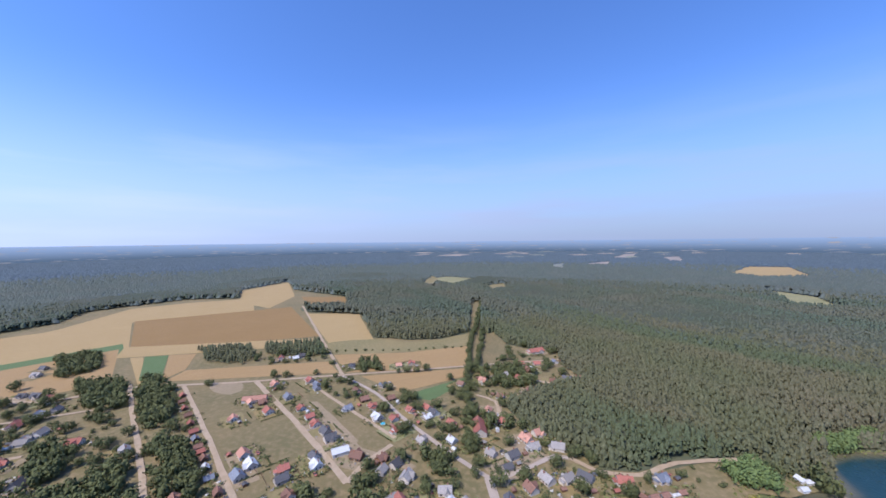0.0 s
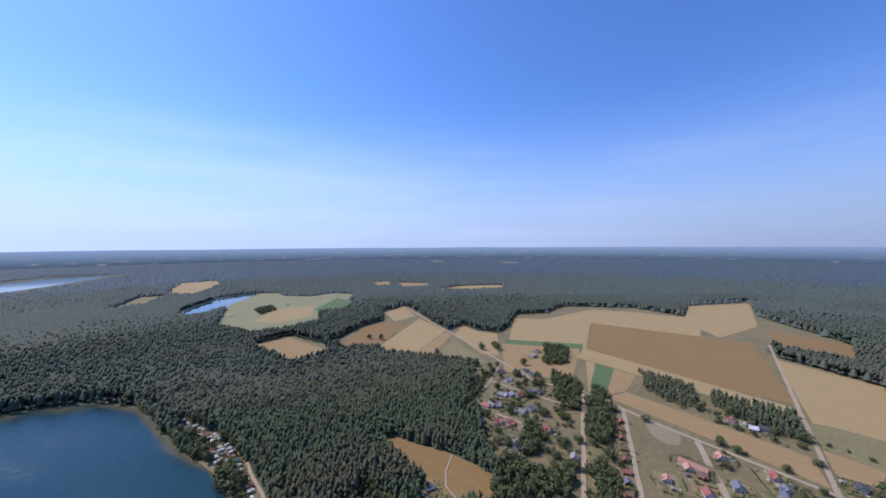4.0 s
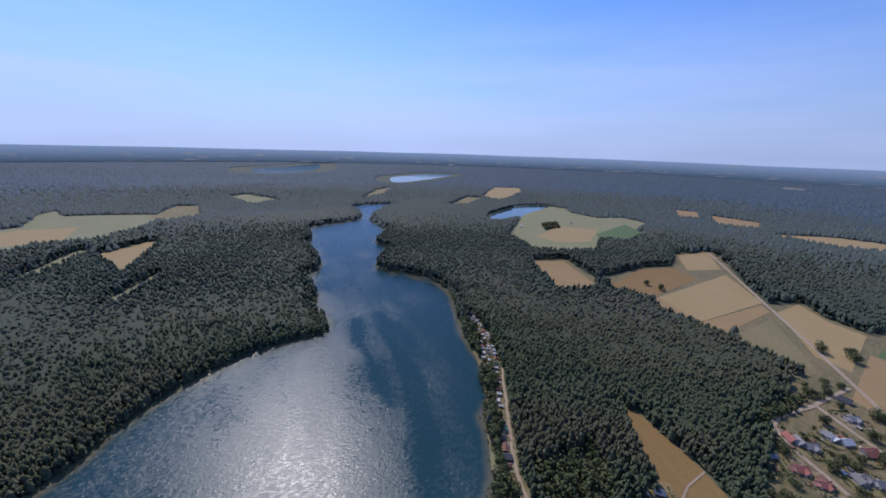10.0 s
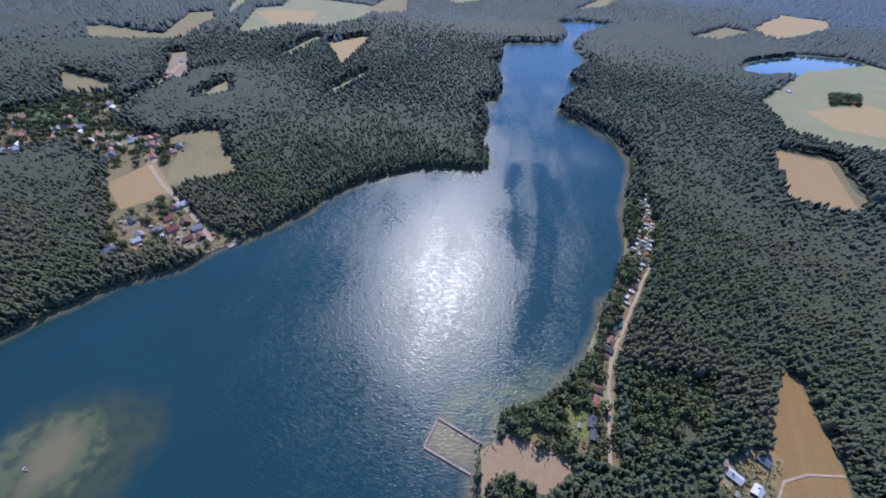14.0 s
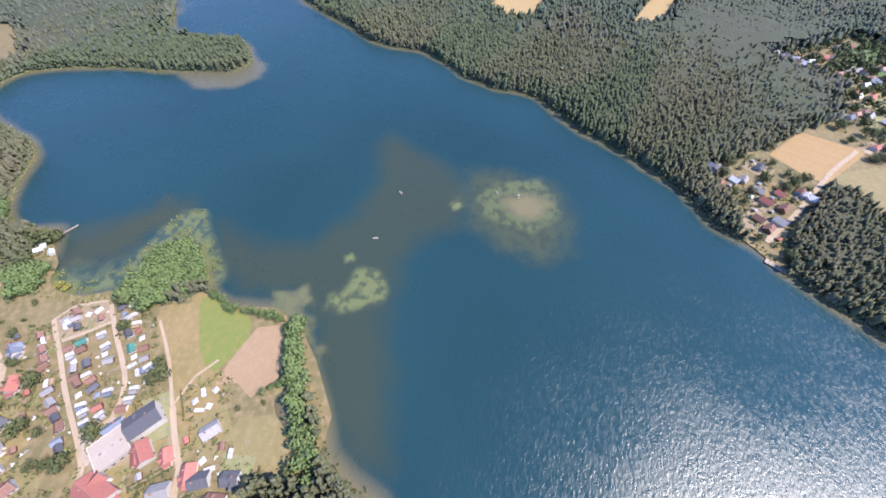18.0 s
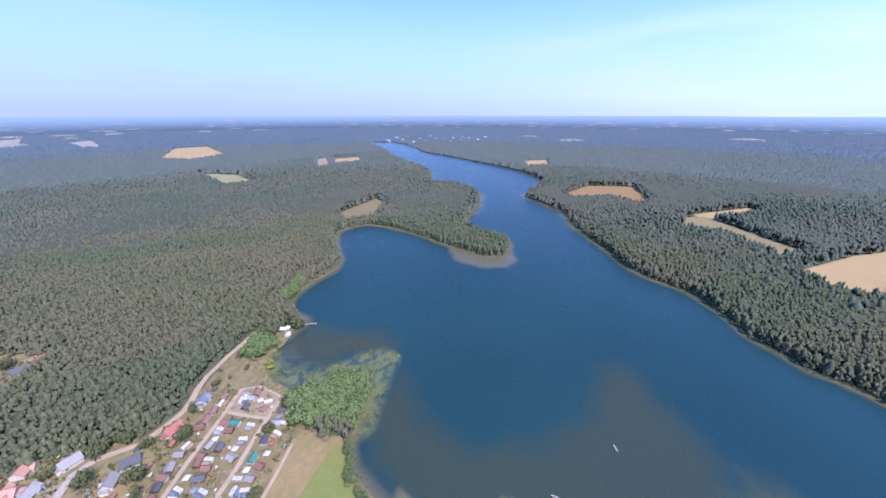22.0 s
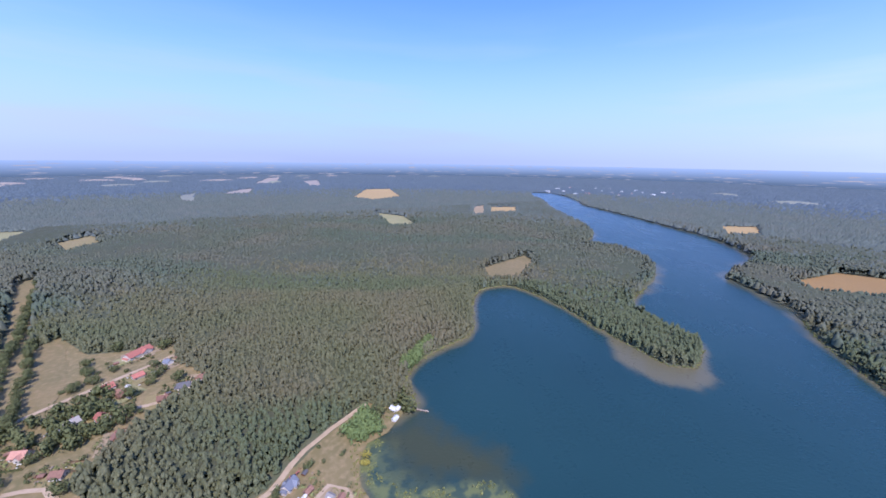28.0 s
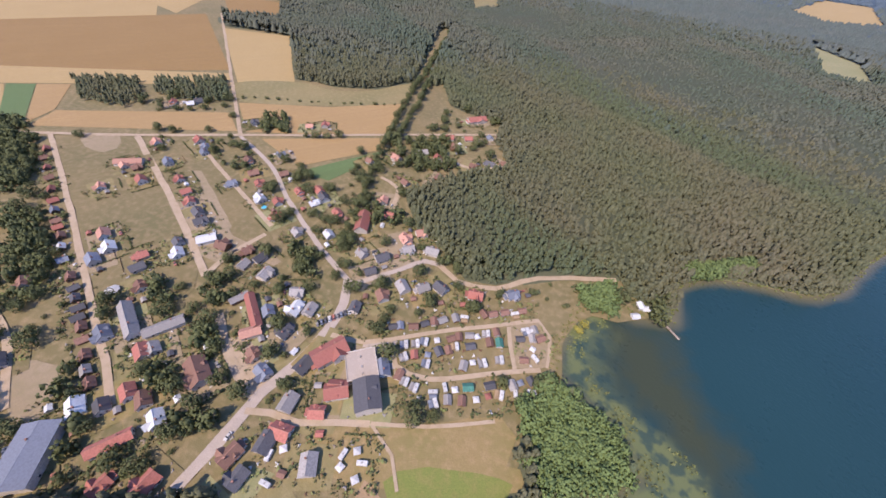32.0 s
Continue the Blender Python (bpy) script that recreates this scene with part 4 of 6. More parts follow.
HOUSES_WEST_LANE = [(-479, 130, 'u'), (-517, 106, 'g'), (-470, 114, 'r'), (-422, 106, 'g'), (-468, 93, 'w'), (-439, 72, 'g'), (-399, 88, 'b'), (-383, 124, 'r'), (-389, 52, 'd'), (-351, 86, 'd'), (-334, 135, 'g'), (-416, 29, 'g'), (-377, 34, 'd')]
HOUSES_SHORE = [(-253, -111, 'd'), (-248, -104, 'd'), (-241, -97, 'b'), (-235, -91, 'd'), (-209, -62, 'b'), (-202, -53, 'r'), (-193, -41, 'd'), (-190, -33, 'd'), (-267, 7, 'w'), (-275, 17, 'w'), (-258, -69, 'g'), (-382, 27, 'b'), (-400, 56, 'g'), (-294, 3, 'u')]
HOUSES_FAR_SHORE = [(123, -281, 'b'), (119, -297, 'g'), (112, -283, 'b'), (164, -267, 'r'), (156, -300, 'g'), (289, -772, 'o'), (284, -846, 'w'), (189, -787, 'w'), (162, -789, 'w'), (149, -794, 'b'), (-1063, -530, 'd'), (-1075, -518, 'r'), (-984, -589, 'w'), (-1167, -510, 'g')]
HOUSES_HAMLET_A = [(407, -472, 'g'), (399, -475, 'd'), (401, -486, 'g'), (391, -488, 'u'), (383, -487, 'b'), (379, -493, 'w'), (383, -505, 'w'), (402, -528, 'b'), (393, -530, 'r'), (394, -540, 'd'), (422, -571, 'g'), (429, -586, 'g'), (423, -591, 'b'), (367, -502, 'd'), (356, -502, 'd'), (346, -508, 'b'), (352, -521, 'o'), (355, -532, 'g'), (364, -544, 'g'), (359, -549, 'g'), (351, -552, 'd'), (339, -550, 'o'), (331, -552, 'w'), (326, -535, 'w'), (330, -513, 'g'), (320, -501, 'w'), (309, -508, 'r'), (302, -507, 'w'), (299, -521, 'r'), (366, -582, 'b'), (362, -587, 'o')]
HOUSES_HAMLET_B = [(288, -471, 'o'), (267, -478, 'o'), (271, -490, 'b'), (263, -489, 'g'), (262, -467, 'u'), (250, -499, 'w'), (247, -504, 'w'), (256, -509, 'g'), (242, -505, 'b'), (229, -485, 'g'), (223, -487, 'r'), (231, -506, 'o'), (224, -511, 'r'), (212, -481, 'o'), (216, -493, 'd'), (189, -464, 'o'), (186, -479, 'u'), (357, -630, 'd'), (349, -631, 'o'), (340, -632, 'g'), (332, -633, 'u'), (319, -617, 'w'), (210, -454, 'r')]
HOUSES_FAR_BANK = [(187, -277, 'g'), (190, -274, 'u'), (186, -319, 'd'), (170, -286, 'w'), (170, -294, 'g'), (142, -299, 'r'), (151, -317, 'r'), (147, -339, 'w'), (142, -343, 'w'), (133, -309, 'b'), (152, -337, 'b')]
HOUSES_BOATS = [(115, 300, 'w'), (112, 289, 'w'), (118, 299, 'w')]
HOUSES_TOWN = [(1781, 1822, 'w'), (1896, 1794, 'w'), (2075, 1787, 'w'), (1908, 1596, 'r'), (2175, 1706, 'w'), (2136, 1599, 'g'), (2276, 1625, 'w'), (2188, 1491, 'o'), (2328, 1511, 'w'), (2239, 1386, 'w'), (2479, 1460, 'w'), (2427, 1362, 'r'), (2338, 1889, 'w'), (2468, 1873, 'g'), (2027, 1976, 'w'), (2006, 1457, 'o'), (1814, 1615, 'w'), (2564, 1391, 'w'), (2447, 1638, 'w'), (2192, 2006, 'r')]

# far fields are stretched towards the camera to show over the wood before them
for k, (kind, c) in enumerate(FIELDS):
    mx, my = sum(x for x, y in c) / len(c), sum(y - 100 for x, y in c) / len(c)
    if math.hypot(mx, my) > 560:
        FIELDS[k] = (kind, [(x * .945, 100 + (y - 100) * .945) if (x - mx) * mx + (y - 100 - my) * my < 0 else (x, y) for x, y in c])

LAKE = smooth_line(SHORE_EAST + SHORE_WEST + SHORE_NORTH + SHORE_BAY + SHORE_VILLAGE, 14, True, 3.0)
CLEARINGS = [CLEAR_FIELDS, CLEAR_VILLAGE, CLEAR_WEST_STRIP, CLEAR_WEST_HOUSES, CLEAR_WEDGE, CLEAR_EAST_SHORE, CLEAR_BEACH,
             CLEAR_WEST_VILLAGE, CLEAR_CAMP_NORTH, CLEAR_FAR_VILLAGE, CLEAR_GLADE]
WATERS = [LAKE, smooth_line(SMALL_LAKE, 30, True), smooth_line(FAR_LAKE_A, 60, True), smooth_line(FAR_LAKE_B, 60, True)]
CENTRE = np.array((0.0, 100.0))

# ---- ground ----
def build_ground():
    from mathutils.geometry import delaunay_2d_cdt
    ring = [(4900 * math.cos(a), 4900 * math.sin(a)) for a in np.linspace(0, 2 * math.pi, 97)[:-1]]
    pts, loops = list(ring), [list(range(96))]
    for w in WATERS:
        loops.append(list(range(len(pts), len(pts) + len(w))))
        pts += w
    res = delaunay_2d_cdt([Vector(p) for p in pts], [], loops, 1, 0.01)
    v = np.array([(p.x, p.y, 0.0) for p in res[0]])
    f = np.array([list(t) for t in res[2]])
    mid = v[f].mean(axis=1)[:, :2]
    wet = np.zeros(len(f), bool)
    for w in WATERS:
        wet |= inside(mid, w)
    f = f[~wet]
    flip = np.cross(v[f[:, 1], :2] - v[f[:, 0], :2], v[f[:, 2], :2] - v[f[:, 0], :2]) < 0
    f[flip] = f[flip][:, ::-1]
    ob = mesh_object("ground", v, f, MAT["floor"])
    tagged(ob, "forest floor of brown needles and moss round the lake", "ground", kind="structure")
    for w in WATERS:
        n = len(w)
        bank = [(x, y, 0.0) for x, y in w] + [(x, y, -1.2) for x, y in w]
        mesh_object("bank", bank, [(i, (i + 1) % n, n + (i + 1) % n, n + i) for i in range(n)], MAT["clearing"], ob)


build_ground()
for i, c in enumerate(CLEARINGS):
    sheet("meadow", smooth_line(c, 25, True, 2.0), 0.06 + 0.015 * i, MAT["clearing"], label="dry yellow-green grass of village plots", category="meadow")
FIELD_WORDS = {"wheat": "pale ripe grain field with drill rows", "stubble": "tan stubble field after harvest", "brown": "brown crop field",
               "green": "strip of green crop", "olive": "dry olive pasture", "grass": "mown dry grass plot", "bare": "strip of bare sandy soil",
               "meadow": "worn meadow with trodden sandy patches", "sand": "raked sandy field by the lake", "bright_grass": "lush bright green grass",
               "pale_green": "pale green pasture among woods", "far_field": "far grain field paled by painted haze, among woods", "far_meadow": "far meadow paled by painted haze, among woods"}
for i, (kind, outline) in enumerate(FIELDS):
    if math.hypot(*np.mean(outline, axis=0)) < 560 and kind in ("grass", "bare", "meadow", "sand", "bright_grass", "olive", "pale_green"):
        outline = smooth_line(outline, 9, True, 2.5)
    sheet("field", outline, 0.26 + 0.004 * i, MAT[kind], label=FIELD_WORDS[kind], category="field")


def road_mesh(kind, width, line, z):
    pts = smooth_line(line, 10, False, 0.8)
    v, f = [], []
    for i, p in enumerate(pts):
        a, b = Vector(pts[max(i - 1, 0)]), Vector(pts[min(i + 1, len(pts) - 1)])
        d = (b - a).normalized()
        w = width / 2 * (1 + 0.18 * noise.noise(Vector((*p, 0)) * 0.07))
        v += [(p[0] - d.y * w, p[1] + d.x * w, z), (p[0] + d.y * w, p[1] - d.x * w, z)]
        if i:
            f.append((2 * i - 2, 2 * i - 1, 2 * i + 1, 2 * i))
    ob = mesh_object("road", v, f, MAT[kind])
    tagged(ob, "pale grey asphalt village road" if kind == "asphalt" else "light sandy unpaved track", "road", kind="structure")


for i, (kind, width, line) in enumerate(ROADS):
    road_mesh(kind, width, line, 0.56 + 0.006 * i)

# ---- water ----
def build_lake():
    def grid(x0, x1, y0, y1, step, keep):
        xs, ys = np.arange(x0, x1, step), np.arange(y0, y1, step)
        gx, gy = np.meshgrid(xs, ys)
        p = np.c_[gx.ravel(), gy.ravel()]
        nx = len(xs)
        i = np.arange(len(p)).reshape(len(ys), nx)[:-1, :-1].ravel()
        f = np.c_[i, i + 1, i + nx + 1, i + nx]
        mid = p[f].mean(axis=1)
        ok = inside(mid, LAKE) | (edge_distance(mid, LAKE) < step * 1.5)
        f = f[ok & keep(mid)]
        used, f = np.unique(f, return_inverse=True)
        return p[used], f.reshape(-1, 4)
    near = lambda m: (m[:, 0] > -520) & (m[:, 0] < 560) & (m[:, 1] > -420) & (m[:, 1] < 540)
    shoals = lambda m: (m[:, 0] > -60) & (m[:, 0] < 240) & (m[:, 1] > -130) & (m[:, 1] < 295)
    pa, fa = grid(-520, 565, -420, 545, 5.0, lambda m: near(m) & ~shoals(m))
    pb, fb = grid(-1020, 1800, -1320, 1920, 20.0, lambda m: ~near(m))
    pc, fc = grid(-60, 245, -130, 300.1, 2.5, shoals)
    p, f = np.r_[pa, pb, pc], np.r_[fa, fb + len(pa), fc + len(pa) + len(pb)]
    ob = mesh_object("water", np.c_[p, np.full(len(p), -0.6)], f, MAT["water"])
    tagged(ob, "blue-green lake water with sunlit ripples and weedy shallows", "lake", kind="structure")

    rag = np.array([noise.noise(Vector((x * .06, y * .06, 9))) + .7 * noise.noise(Vector((x * .17, y * .17, 2))) for x, y in p])

    def soft(poly, fall, ragged=.35):
        d = edge_distance(p, poly)
        d[inside(p, poly)] *= -1
        d += rag * fall * ragged
        return np.clip(0.5 - d / fall, 0, 1)
    shore = edge_distance(p, LAKE)
    wob = np.array([noise.noise(Vector((x * 0.02, y * 0.02, 0))) for x, y in p])
    shallow = np.clip(1 - shore / (9 + 5 * wob), 0, 1) ** 0.8 * 0.8
    shallow = np.maximum(shallow, 0.6 * soft(TIP_SHOAL, 9))
    shallow = np.maximum(shallow, 0.9 * soft(SHOAL_CORE, 12))
    shallow = np.maximum(shallow, 0.5 * soft(REED_SAND, 5, .8))
    shallow = np.maximum(shallow, 0.95 * soft(JETTY, 4))
    weed = np.maximum.reduce([0.16 * soft(SHOAL_ISLAND, 22), 0.60 * soft(SHOAL_ISLAND_TOP, 6), 0.9 * soft(WEED_A, 5), soft(WEED_B, 3), soft(WEED_C, 3), 0.85 * soft(REED_FRINGE, 7),
                              0.40 * soft(CAMP_SHALLOWS, 14), 0.55 * soft(REED_SAND, 7, .8), 0.5 * soft(BEACH_WEED, 10), 0.8 * soft(POINT_WEED, 6)])
    weed *= 1 - .75 * soft(SHOAL_CORE, 12)
    brown = np.maximum.reduce([0.55 * soft(SHOAL_BROWN, 22, .2), 0.75 * soft(CAMP_SILT, 26), 0.6 * soft(SHOAL_ISLAND, 26, .2)])
    gust = np.array([noise.noise(Vector((x * .012 + 5, y * .012, 0))) for x, y in p])
    ruffled = np.clip(.86 + .30 * gust, 0, 1)
    along_wind = np.array([noise.noise(Vector(((x * .93 - y * .36) * .11, (x * .36 + y * .93) * .018, 4))) for x, y in p])
    for lane, wide in ((CALM_A, 4.5), (CALM_B, 5), (CALM_C, 4)):
        d = edge_distance(p, smooth_line(lane, 20), False) / wide + 1.5 * along_wind
        ruffled *= np.clip(.60 + .14 * d, .58, 1)
    data = np.c_[shallow, weed, brown, ruffled].astype(np.float32)
    at = ob.data.color_attributes.new("bed", "FLOAT_COLOR", "POINT")
    at.data.foreach_set("color", data.ravel())


build_lake()
for w in WATERS[1:]:
    tagged(sheet("water", w, -0.6, MAT["still"]), "small pale blue lake among woods and fields", "lake", kind="structure")

# ---- horizon ----
def build_backdrop():
    n = 192
    v, f = [], []
    for i in range(n):
        a = 2 * math.pi * i / n
        top = 152 + 5 * noise.noise(Vector((math.cos(a) * 6, math.sin(a) * 6, 0)))
        v += [(4850 * math.cos(a), 4850 * math.sin(a), -5), (4850 * math.cos(a), 4850 * math.sin(a), top)]
        f.append((2 * i, 2 * ((i + 1) % n), 2 * ((i + 1) % n) + 1, 2 * i + 1))
    tagged(mesh_object("backdrop", v, f, MAT["distance"]), "glowing backdrop painted with hazy blue wooded land at the horizon", "backdrop", kind="structure")


build_backdrop()

# ---- far fields domed up to show over the trees, most towards the north ----
rng = np.random.default_rng(5)
DOMED_FIELDS = []


def domed_field(x, y, l, w, turn, kind):
    """A field raised as a low dome so the camera sees it over the woods that it meets at its edges."""
    c, s = math.cos(turn), math.sin(turn)
    n = 7
    v, f = [], []
    for i in range(n):
        for j in range(n):
            u, t = 2 * i / (n - 1) - 1, 2 * j / (n - 1) - 1
            px, py = u * l / 2 * (1 + .12 * math.sin(3 * t + x)), t * w / 2 * (1 + .12 * math.sin(2 * u + y))
            v.append((x + c * px - s * py, y + s * px + c * py, 17 * (1 - u * u) ** .5 * (1 - t * t) ** .5 + .1))
            if i and j:
                f.append(((i - 1) * n + j - 1, i * n + j - 1, i * n + j, (i - 1) * n + j))
    DOMED_FIELDS.append([v[0][:2], v[n * (n - 1)][:2], v[n * n - 1][:2], v[n - 1][:2]])
    tagged(mesh_object("field", v, f, MAT[kind], smooth=True), "far haze-pale field domed up to show above the woods", "field", kind="structure")


for k in range(34):
    north = k < 26
    a = rng.uniform(-.75, .75) * .75 + (math.pi / 2 if north else rng.uniform(0, 6.28))
    r = 4600 * rng.uniform(.56, 1) ** .6 if north else rng.uniform(2600, 4600)
    domed_field(r * math.cos(a), r * math.sin(a), rng.uniform(110, 330), rng.uniform(60, 160), a + math.pi / 2 + rng.uniform(-.3, .3), ("far_field", "far_field", "far_meadow", "far_field")[k % 4])

# ---- woods ----


def open_land(p, lake_gap=4.0):
    """True where no wood stands: water, village, fields."""
    free = np.zeros(len(p), bool)
    for w in WATERS:
        free |= inside(p, w)
    free |= within(p, LAKE, lake_gap)
    for c in CLEARINGS:
        free |= inside(p, c)
    for _, c in FIELDS:
        free |= inside(p, c)
    for c in DOMED_FIELDS:
        free |= inside(p, c)
    # leave out wood whose tops would hide the far fields from the camera
    far = np.hypot(*(p - CENTRE).T) > 380
    beyond = CENTRE + (p - CENTRE) * 1.02
    for _, c in FIELDS:
        free |= far & inside(beyond, c)
    for _, c in GROVES:
        free |= inside(p, c)
    for _, width, line in ROADS:
        free |= within(p, line, width * 0.5 + 2, False)
    return free


def crown_template(sides, rings, seed, lump):
    """A lumpy pointed crown of unit height and width: rings of points, drawn in and out."""
    r = np.random.default_rng(seed)
    v = [(0, 0, 1.0)]
    for h, rad in rings:
        turn = r.uniform(0, 6.28)
        for s in range(sides):
            a = turn + 2 * math.pi * s / sides
            k = rad * (1 + lump * r.uniform(-1, 1))
            v.append((k * math.cos(a), k * math.sin(a), h + 0.05 * r.uniform(-1, 1)))
    f = [(0, 1 + s, 1 + (s + 1) % sides) for s in range(sides)]
    for q in range(len(rings) - 1):
        b = 1 + q * sides
        for s in range(sides):
            t = (s + 1) % sides
            f += [(b + s, b + sides + s, b + sides + t), (b + s, b + sides + t, b + t)]
    return np.array(v), np.array(f)


def tufted_crown(seed, tufts):
    """A pine crown of unit height and width: a slim core hung with small pointed boughs that leave gaps."""
    r = np.random.default_rng(seed)
    v, f = crown_template(5, ((0.66, 0.26), (0.12, 0.40)), seed, 0.25)
    v, f = [tuple(q) for q in v], [tuple(q) for q in f]
    for k in range(tufts):
        h = 0.10 + 0.82 * (k + r.uniform(0, 0.8)) / tufts
        a = 2.4 * k + r.uniform(-0.5, 0.5)
        out = 0.12 + 0.36 * (1 - h) ** 0.6
        c, s = math.cos(a), math.sin(a)
        w, drop = r.uniform(0.15, 0.24), r.uniform(0.10, 0.20)
        i = len(v)
        v += [(c * out * 0.5 - s * w, s * out * 0.5 + c * w, h - drop), (c * out * 0.5 + s * w, s * out * 0.5 - c * w, h - drop),
              (c * (out + 0.13), s * (out + 0.13), h - drop * 0.6), (c * out * 0.55, s * out * 0.55, h + 0.10)]
        f += [(i, i + 2, i + 3), (i + 2, i + 1, i + 3), (i + 1, i, i + 3)]
    return np.array(v), np.array(f)


PINE = [tufted_crown(10 + k, 8) for k in range(6)]
PINE_FAR = [crown_template(4, ((0.72, 0.30), (0.25, 0.52)), 30 + k, 0.4) for k in range(6)]
PINE_LAST = [crown_template(5, ((0.18, 0.56),), 50 + k, 0.3) for k in range(5)]


def plant(name, spots, heights, widths, templates, mat, base, label, category="forest", smooth=False):
    """Many crowns in one mesh: each spot takes a template, a turn and a size. base: where the crown starts, as a part of the height."""
    vs, fs, off = [], [], 0
    pick = rng.integers(0, len(templates), len(spots))
    for k, (tv, tf) in enumerate(templates):
        sel = pick == k
        n = int(sel.sum())
        if not n:
            continue
        a = rng.uniform(0, 6.283, n)
        c, s = np.cos(a)[:, None], np.sin(a)[:, None]
        w, h = widths[sel][:, None], heights[sel][:, None]
        x = (tv[:, 0] * c - tv[:, 1] * s) * w + spots[sel][:, :1]
        y = (tv[:, 0] * s + tv[:, 1] * c) * w + spots[sel][:, 1:2]
        z = (base + (1 - base) * tv[:, 2]) * h
        vs.append(np.stack([x, y, z], 2).reshape(-1, 3))
        fs.append((tf[None] + (np.arange(n) * len(tv))[:, None, None]).reshape(-1, 3) + off)
        off += n * len(tv)
    ob = mesh_object(name, np.concatenate(vs), np.concatenate(fs), mat, smooth=smooth)
    return tagged(ob, label, category, kind="stuff")


def jittered(r0, r1, step):
    g = np.arange(-r1, r1, step)
    gx, gy = np.meshgrid(g, g)
    p = np.c_[gx.ravel(), gy.ravel()] + rng.uniform(-0.42, 0.42, (gx.size, 2)) * step + CENTRE
    d = np.hypot(*(p - CENTRE).T)
    return p[(d >= r0) & (d < r1)]


def build_woods():
    p = jittered(0, 690, 4.3)
    p = p[rng.uniform(size=len(p)) < (690 - np.hypot(*(p - CENTRE).T)) / 180]
    p = p[~open_land(p, 1.5)]
    tall = np.sin(p[:, 0] * .013 + 2) * np.sin(p[:, 1] * .011) + .4 * np.sin(p[:, 0] * .05 + p[:, 1] * .04)
    h = (15 + 2.2 * tall) * rng.uniform(0.78, 1.13, len(p))
    # trees at the margin keep their boughs down to the ground
    rim = within(p, LAKE, 11)
    for c in CLEARINGS:
        rim |= within(p, c, 9)
    sector = np.floor((np.arctan2(p[:, 1] - 100, p[:, 0]) / 6.2832 + 0.5) * 6).astype(int)
    for k in range(6):
        s = (sector == k) & ~rim
        if s.sum():
            plant("forest", p[s], h[s], rng.uniform(4.7, 6.9, s.sum()), PINE, MAT["pine"], 0.24, "dense pine forest with uneven dark green crowns")
    plant("forest", p[rim], h[rim] * rng.uniform(.72, 1, rim.sum()), rng.uniform(5.6, 8.0, rim.sum()), PINE, MAT["pine"], 0.02, "pines at the edge of the wood with boughs down to the ground")

    def more(r0, r1, step, wide, templates, mat, label, fade_in=1.0, fade_out=1.0):
        q = jittered(r0, r1, step)
        d = np.hypot(*(q - CENTRE).T)
        q = q[(rng.uniform(size=len(q)) < (d - r0) / fade_in) & (rng.uniform(size=len(q)) < (r1 - d) / fade_out)]
        q = q[~open_land(q, 3.0) & ~within(q, WATERS[1], 16) & ~within(q, WATERS[2], 190) & ~within(q, WATERS[3], 110)]
        swell = np.sin(q[:, 0] * .011) * np.sin(q[:, 1] * .013 + 1) + np.sin(q[:, 0] * .004 + q[:, 1] * .005)
        plant("forest", q, (15 + 1.5 * swell) * rng.uniform(0.86, 1.14, len(q)), rng.uniform(.85, 1.25, len(q)) * wide, templates, mat, 0.02, label, smooth=True)
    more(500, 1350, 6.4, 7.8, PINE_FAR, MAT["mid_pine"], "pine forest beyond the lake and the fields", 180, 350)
    more(1000, 2500, 11.0, 13.0, PINE_LAST, MAT["far_pine"], "green woodland two kilometres off, tinted with painted haze", 350, 800)
    more(1900, 4700, 23.0, 25.0, PINE_LAST, MAT["last_pine"], "woodland near the horizon, painted blue-green with haze", 1200)
    # sheet added below the crowns to close the stand, coloured dark like shaded gaps
    xs = np.arange(-1300, 1300, 10.0)
    gx, gy = np.meshgrid(xs, xs + 100)
    p = np.c_[gx.ravel(), gy.ravel()]
    nx = len(xs)
    i = np.arange(len(p)).reshape(nx, nx)[:-1, :-1].ravel()
    f = np.c_[i, i + 1, i + nx + 1, i + nx]
    gone = open_land(p[f].mean(axis=1), 9.0)
    z = 8.0 + rng.uniform(-1.4, 1.4, len(p)) + 1.4 * np.sin(p[:, 0] * .013 + 2) * np.sin(p[:, 1] * .011)
    z += 2.8 * np.clip((np.hypot(*(p - CENTRE).T) - 350) / 250, 0, 1)
    edge = np.zeros(len(p), bool)
    edge[np.unique(f[gone])] = True
    gone |= edge[f].any(axis=1)
    tagged(mesh_object("forest", np.c_[p, z], f[~gone], MAT["gap_sheet"], smooth=True), "shade-dark sheet added to close gaps below the pine crowns", "forest", kind="stuff")
    # canopy beyond, with blue haze painted into its dark colour
    na, nr = 600, 100
    rad = 1250 * (4880 / 1250) ** np.linspace(0, 1, nr)
    ang = np.linspace(0, 2 * math.pi, na + 1)[:-1]
    rr, aa = np.meshgrid(rad, ang, indexing="ij")
    x, y = rr * np.cos(aa), rr * np.sin(aa)
    p = np.c_[x.ravel(), y.ravel()] + CENTRE * np.clip((4880 - rr.ravel()) / 3400, 0, 1)[:, None]
    z = 12 + 2.2 * rng.uniform(-1, 1, len(p)) + 2 * np.sin(p[:, 0] * .005) * np.sin(p[:, 1] * .006)
    i, j = np.meshgrid(np.arange(nr - 1), np.arange(na), indexing="ij")
    a = (i * na + j).ravel()
    b = (i * na + (j + 1) % na).ravel()
    f = np.c_[a, a + na, b + na, b]
    mid = p[f].mean(axis=1)
    gone = open_land(mid, 6.0)
    for w, gap in zip(WATERS[1:], (20, 190, 120)):
        gone |= within(mid, w, gap)
    z[np.unique(f[gone])] = 0.3
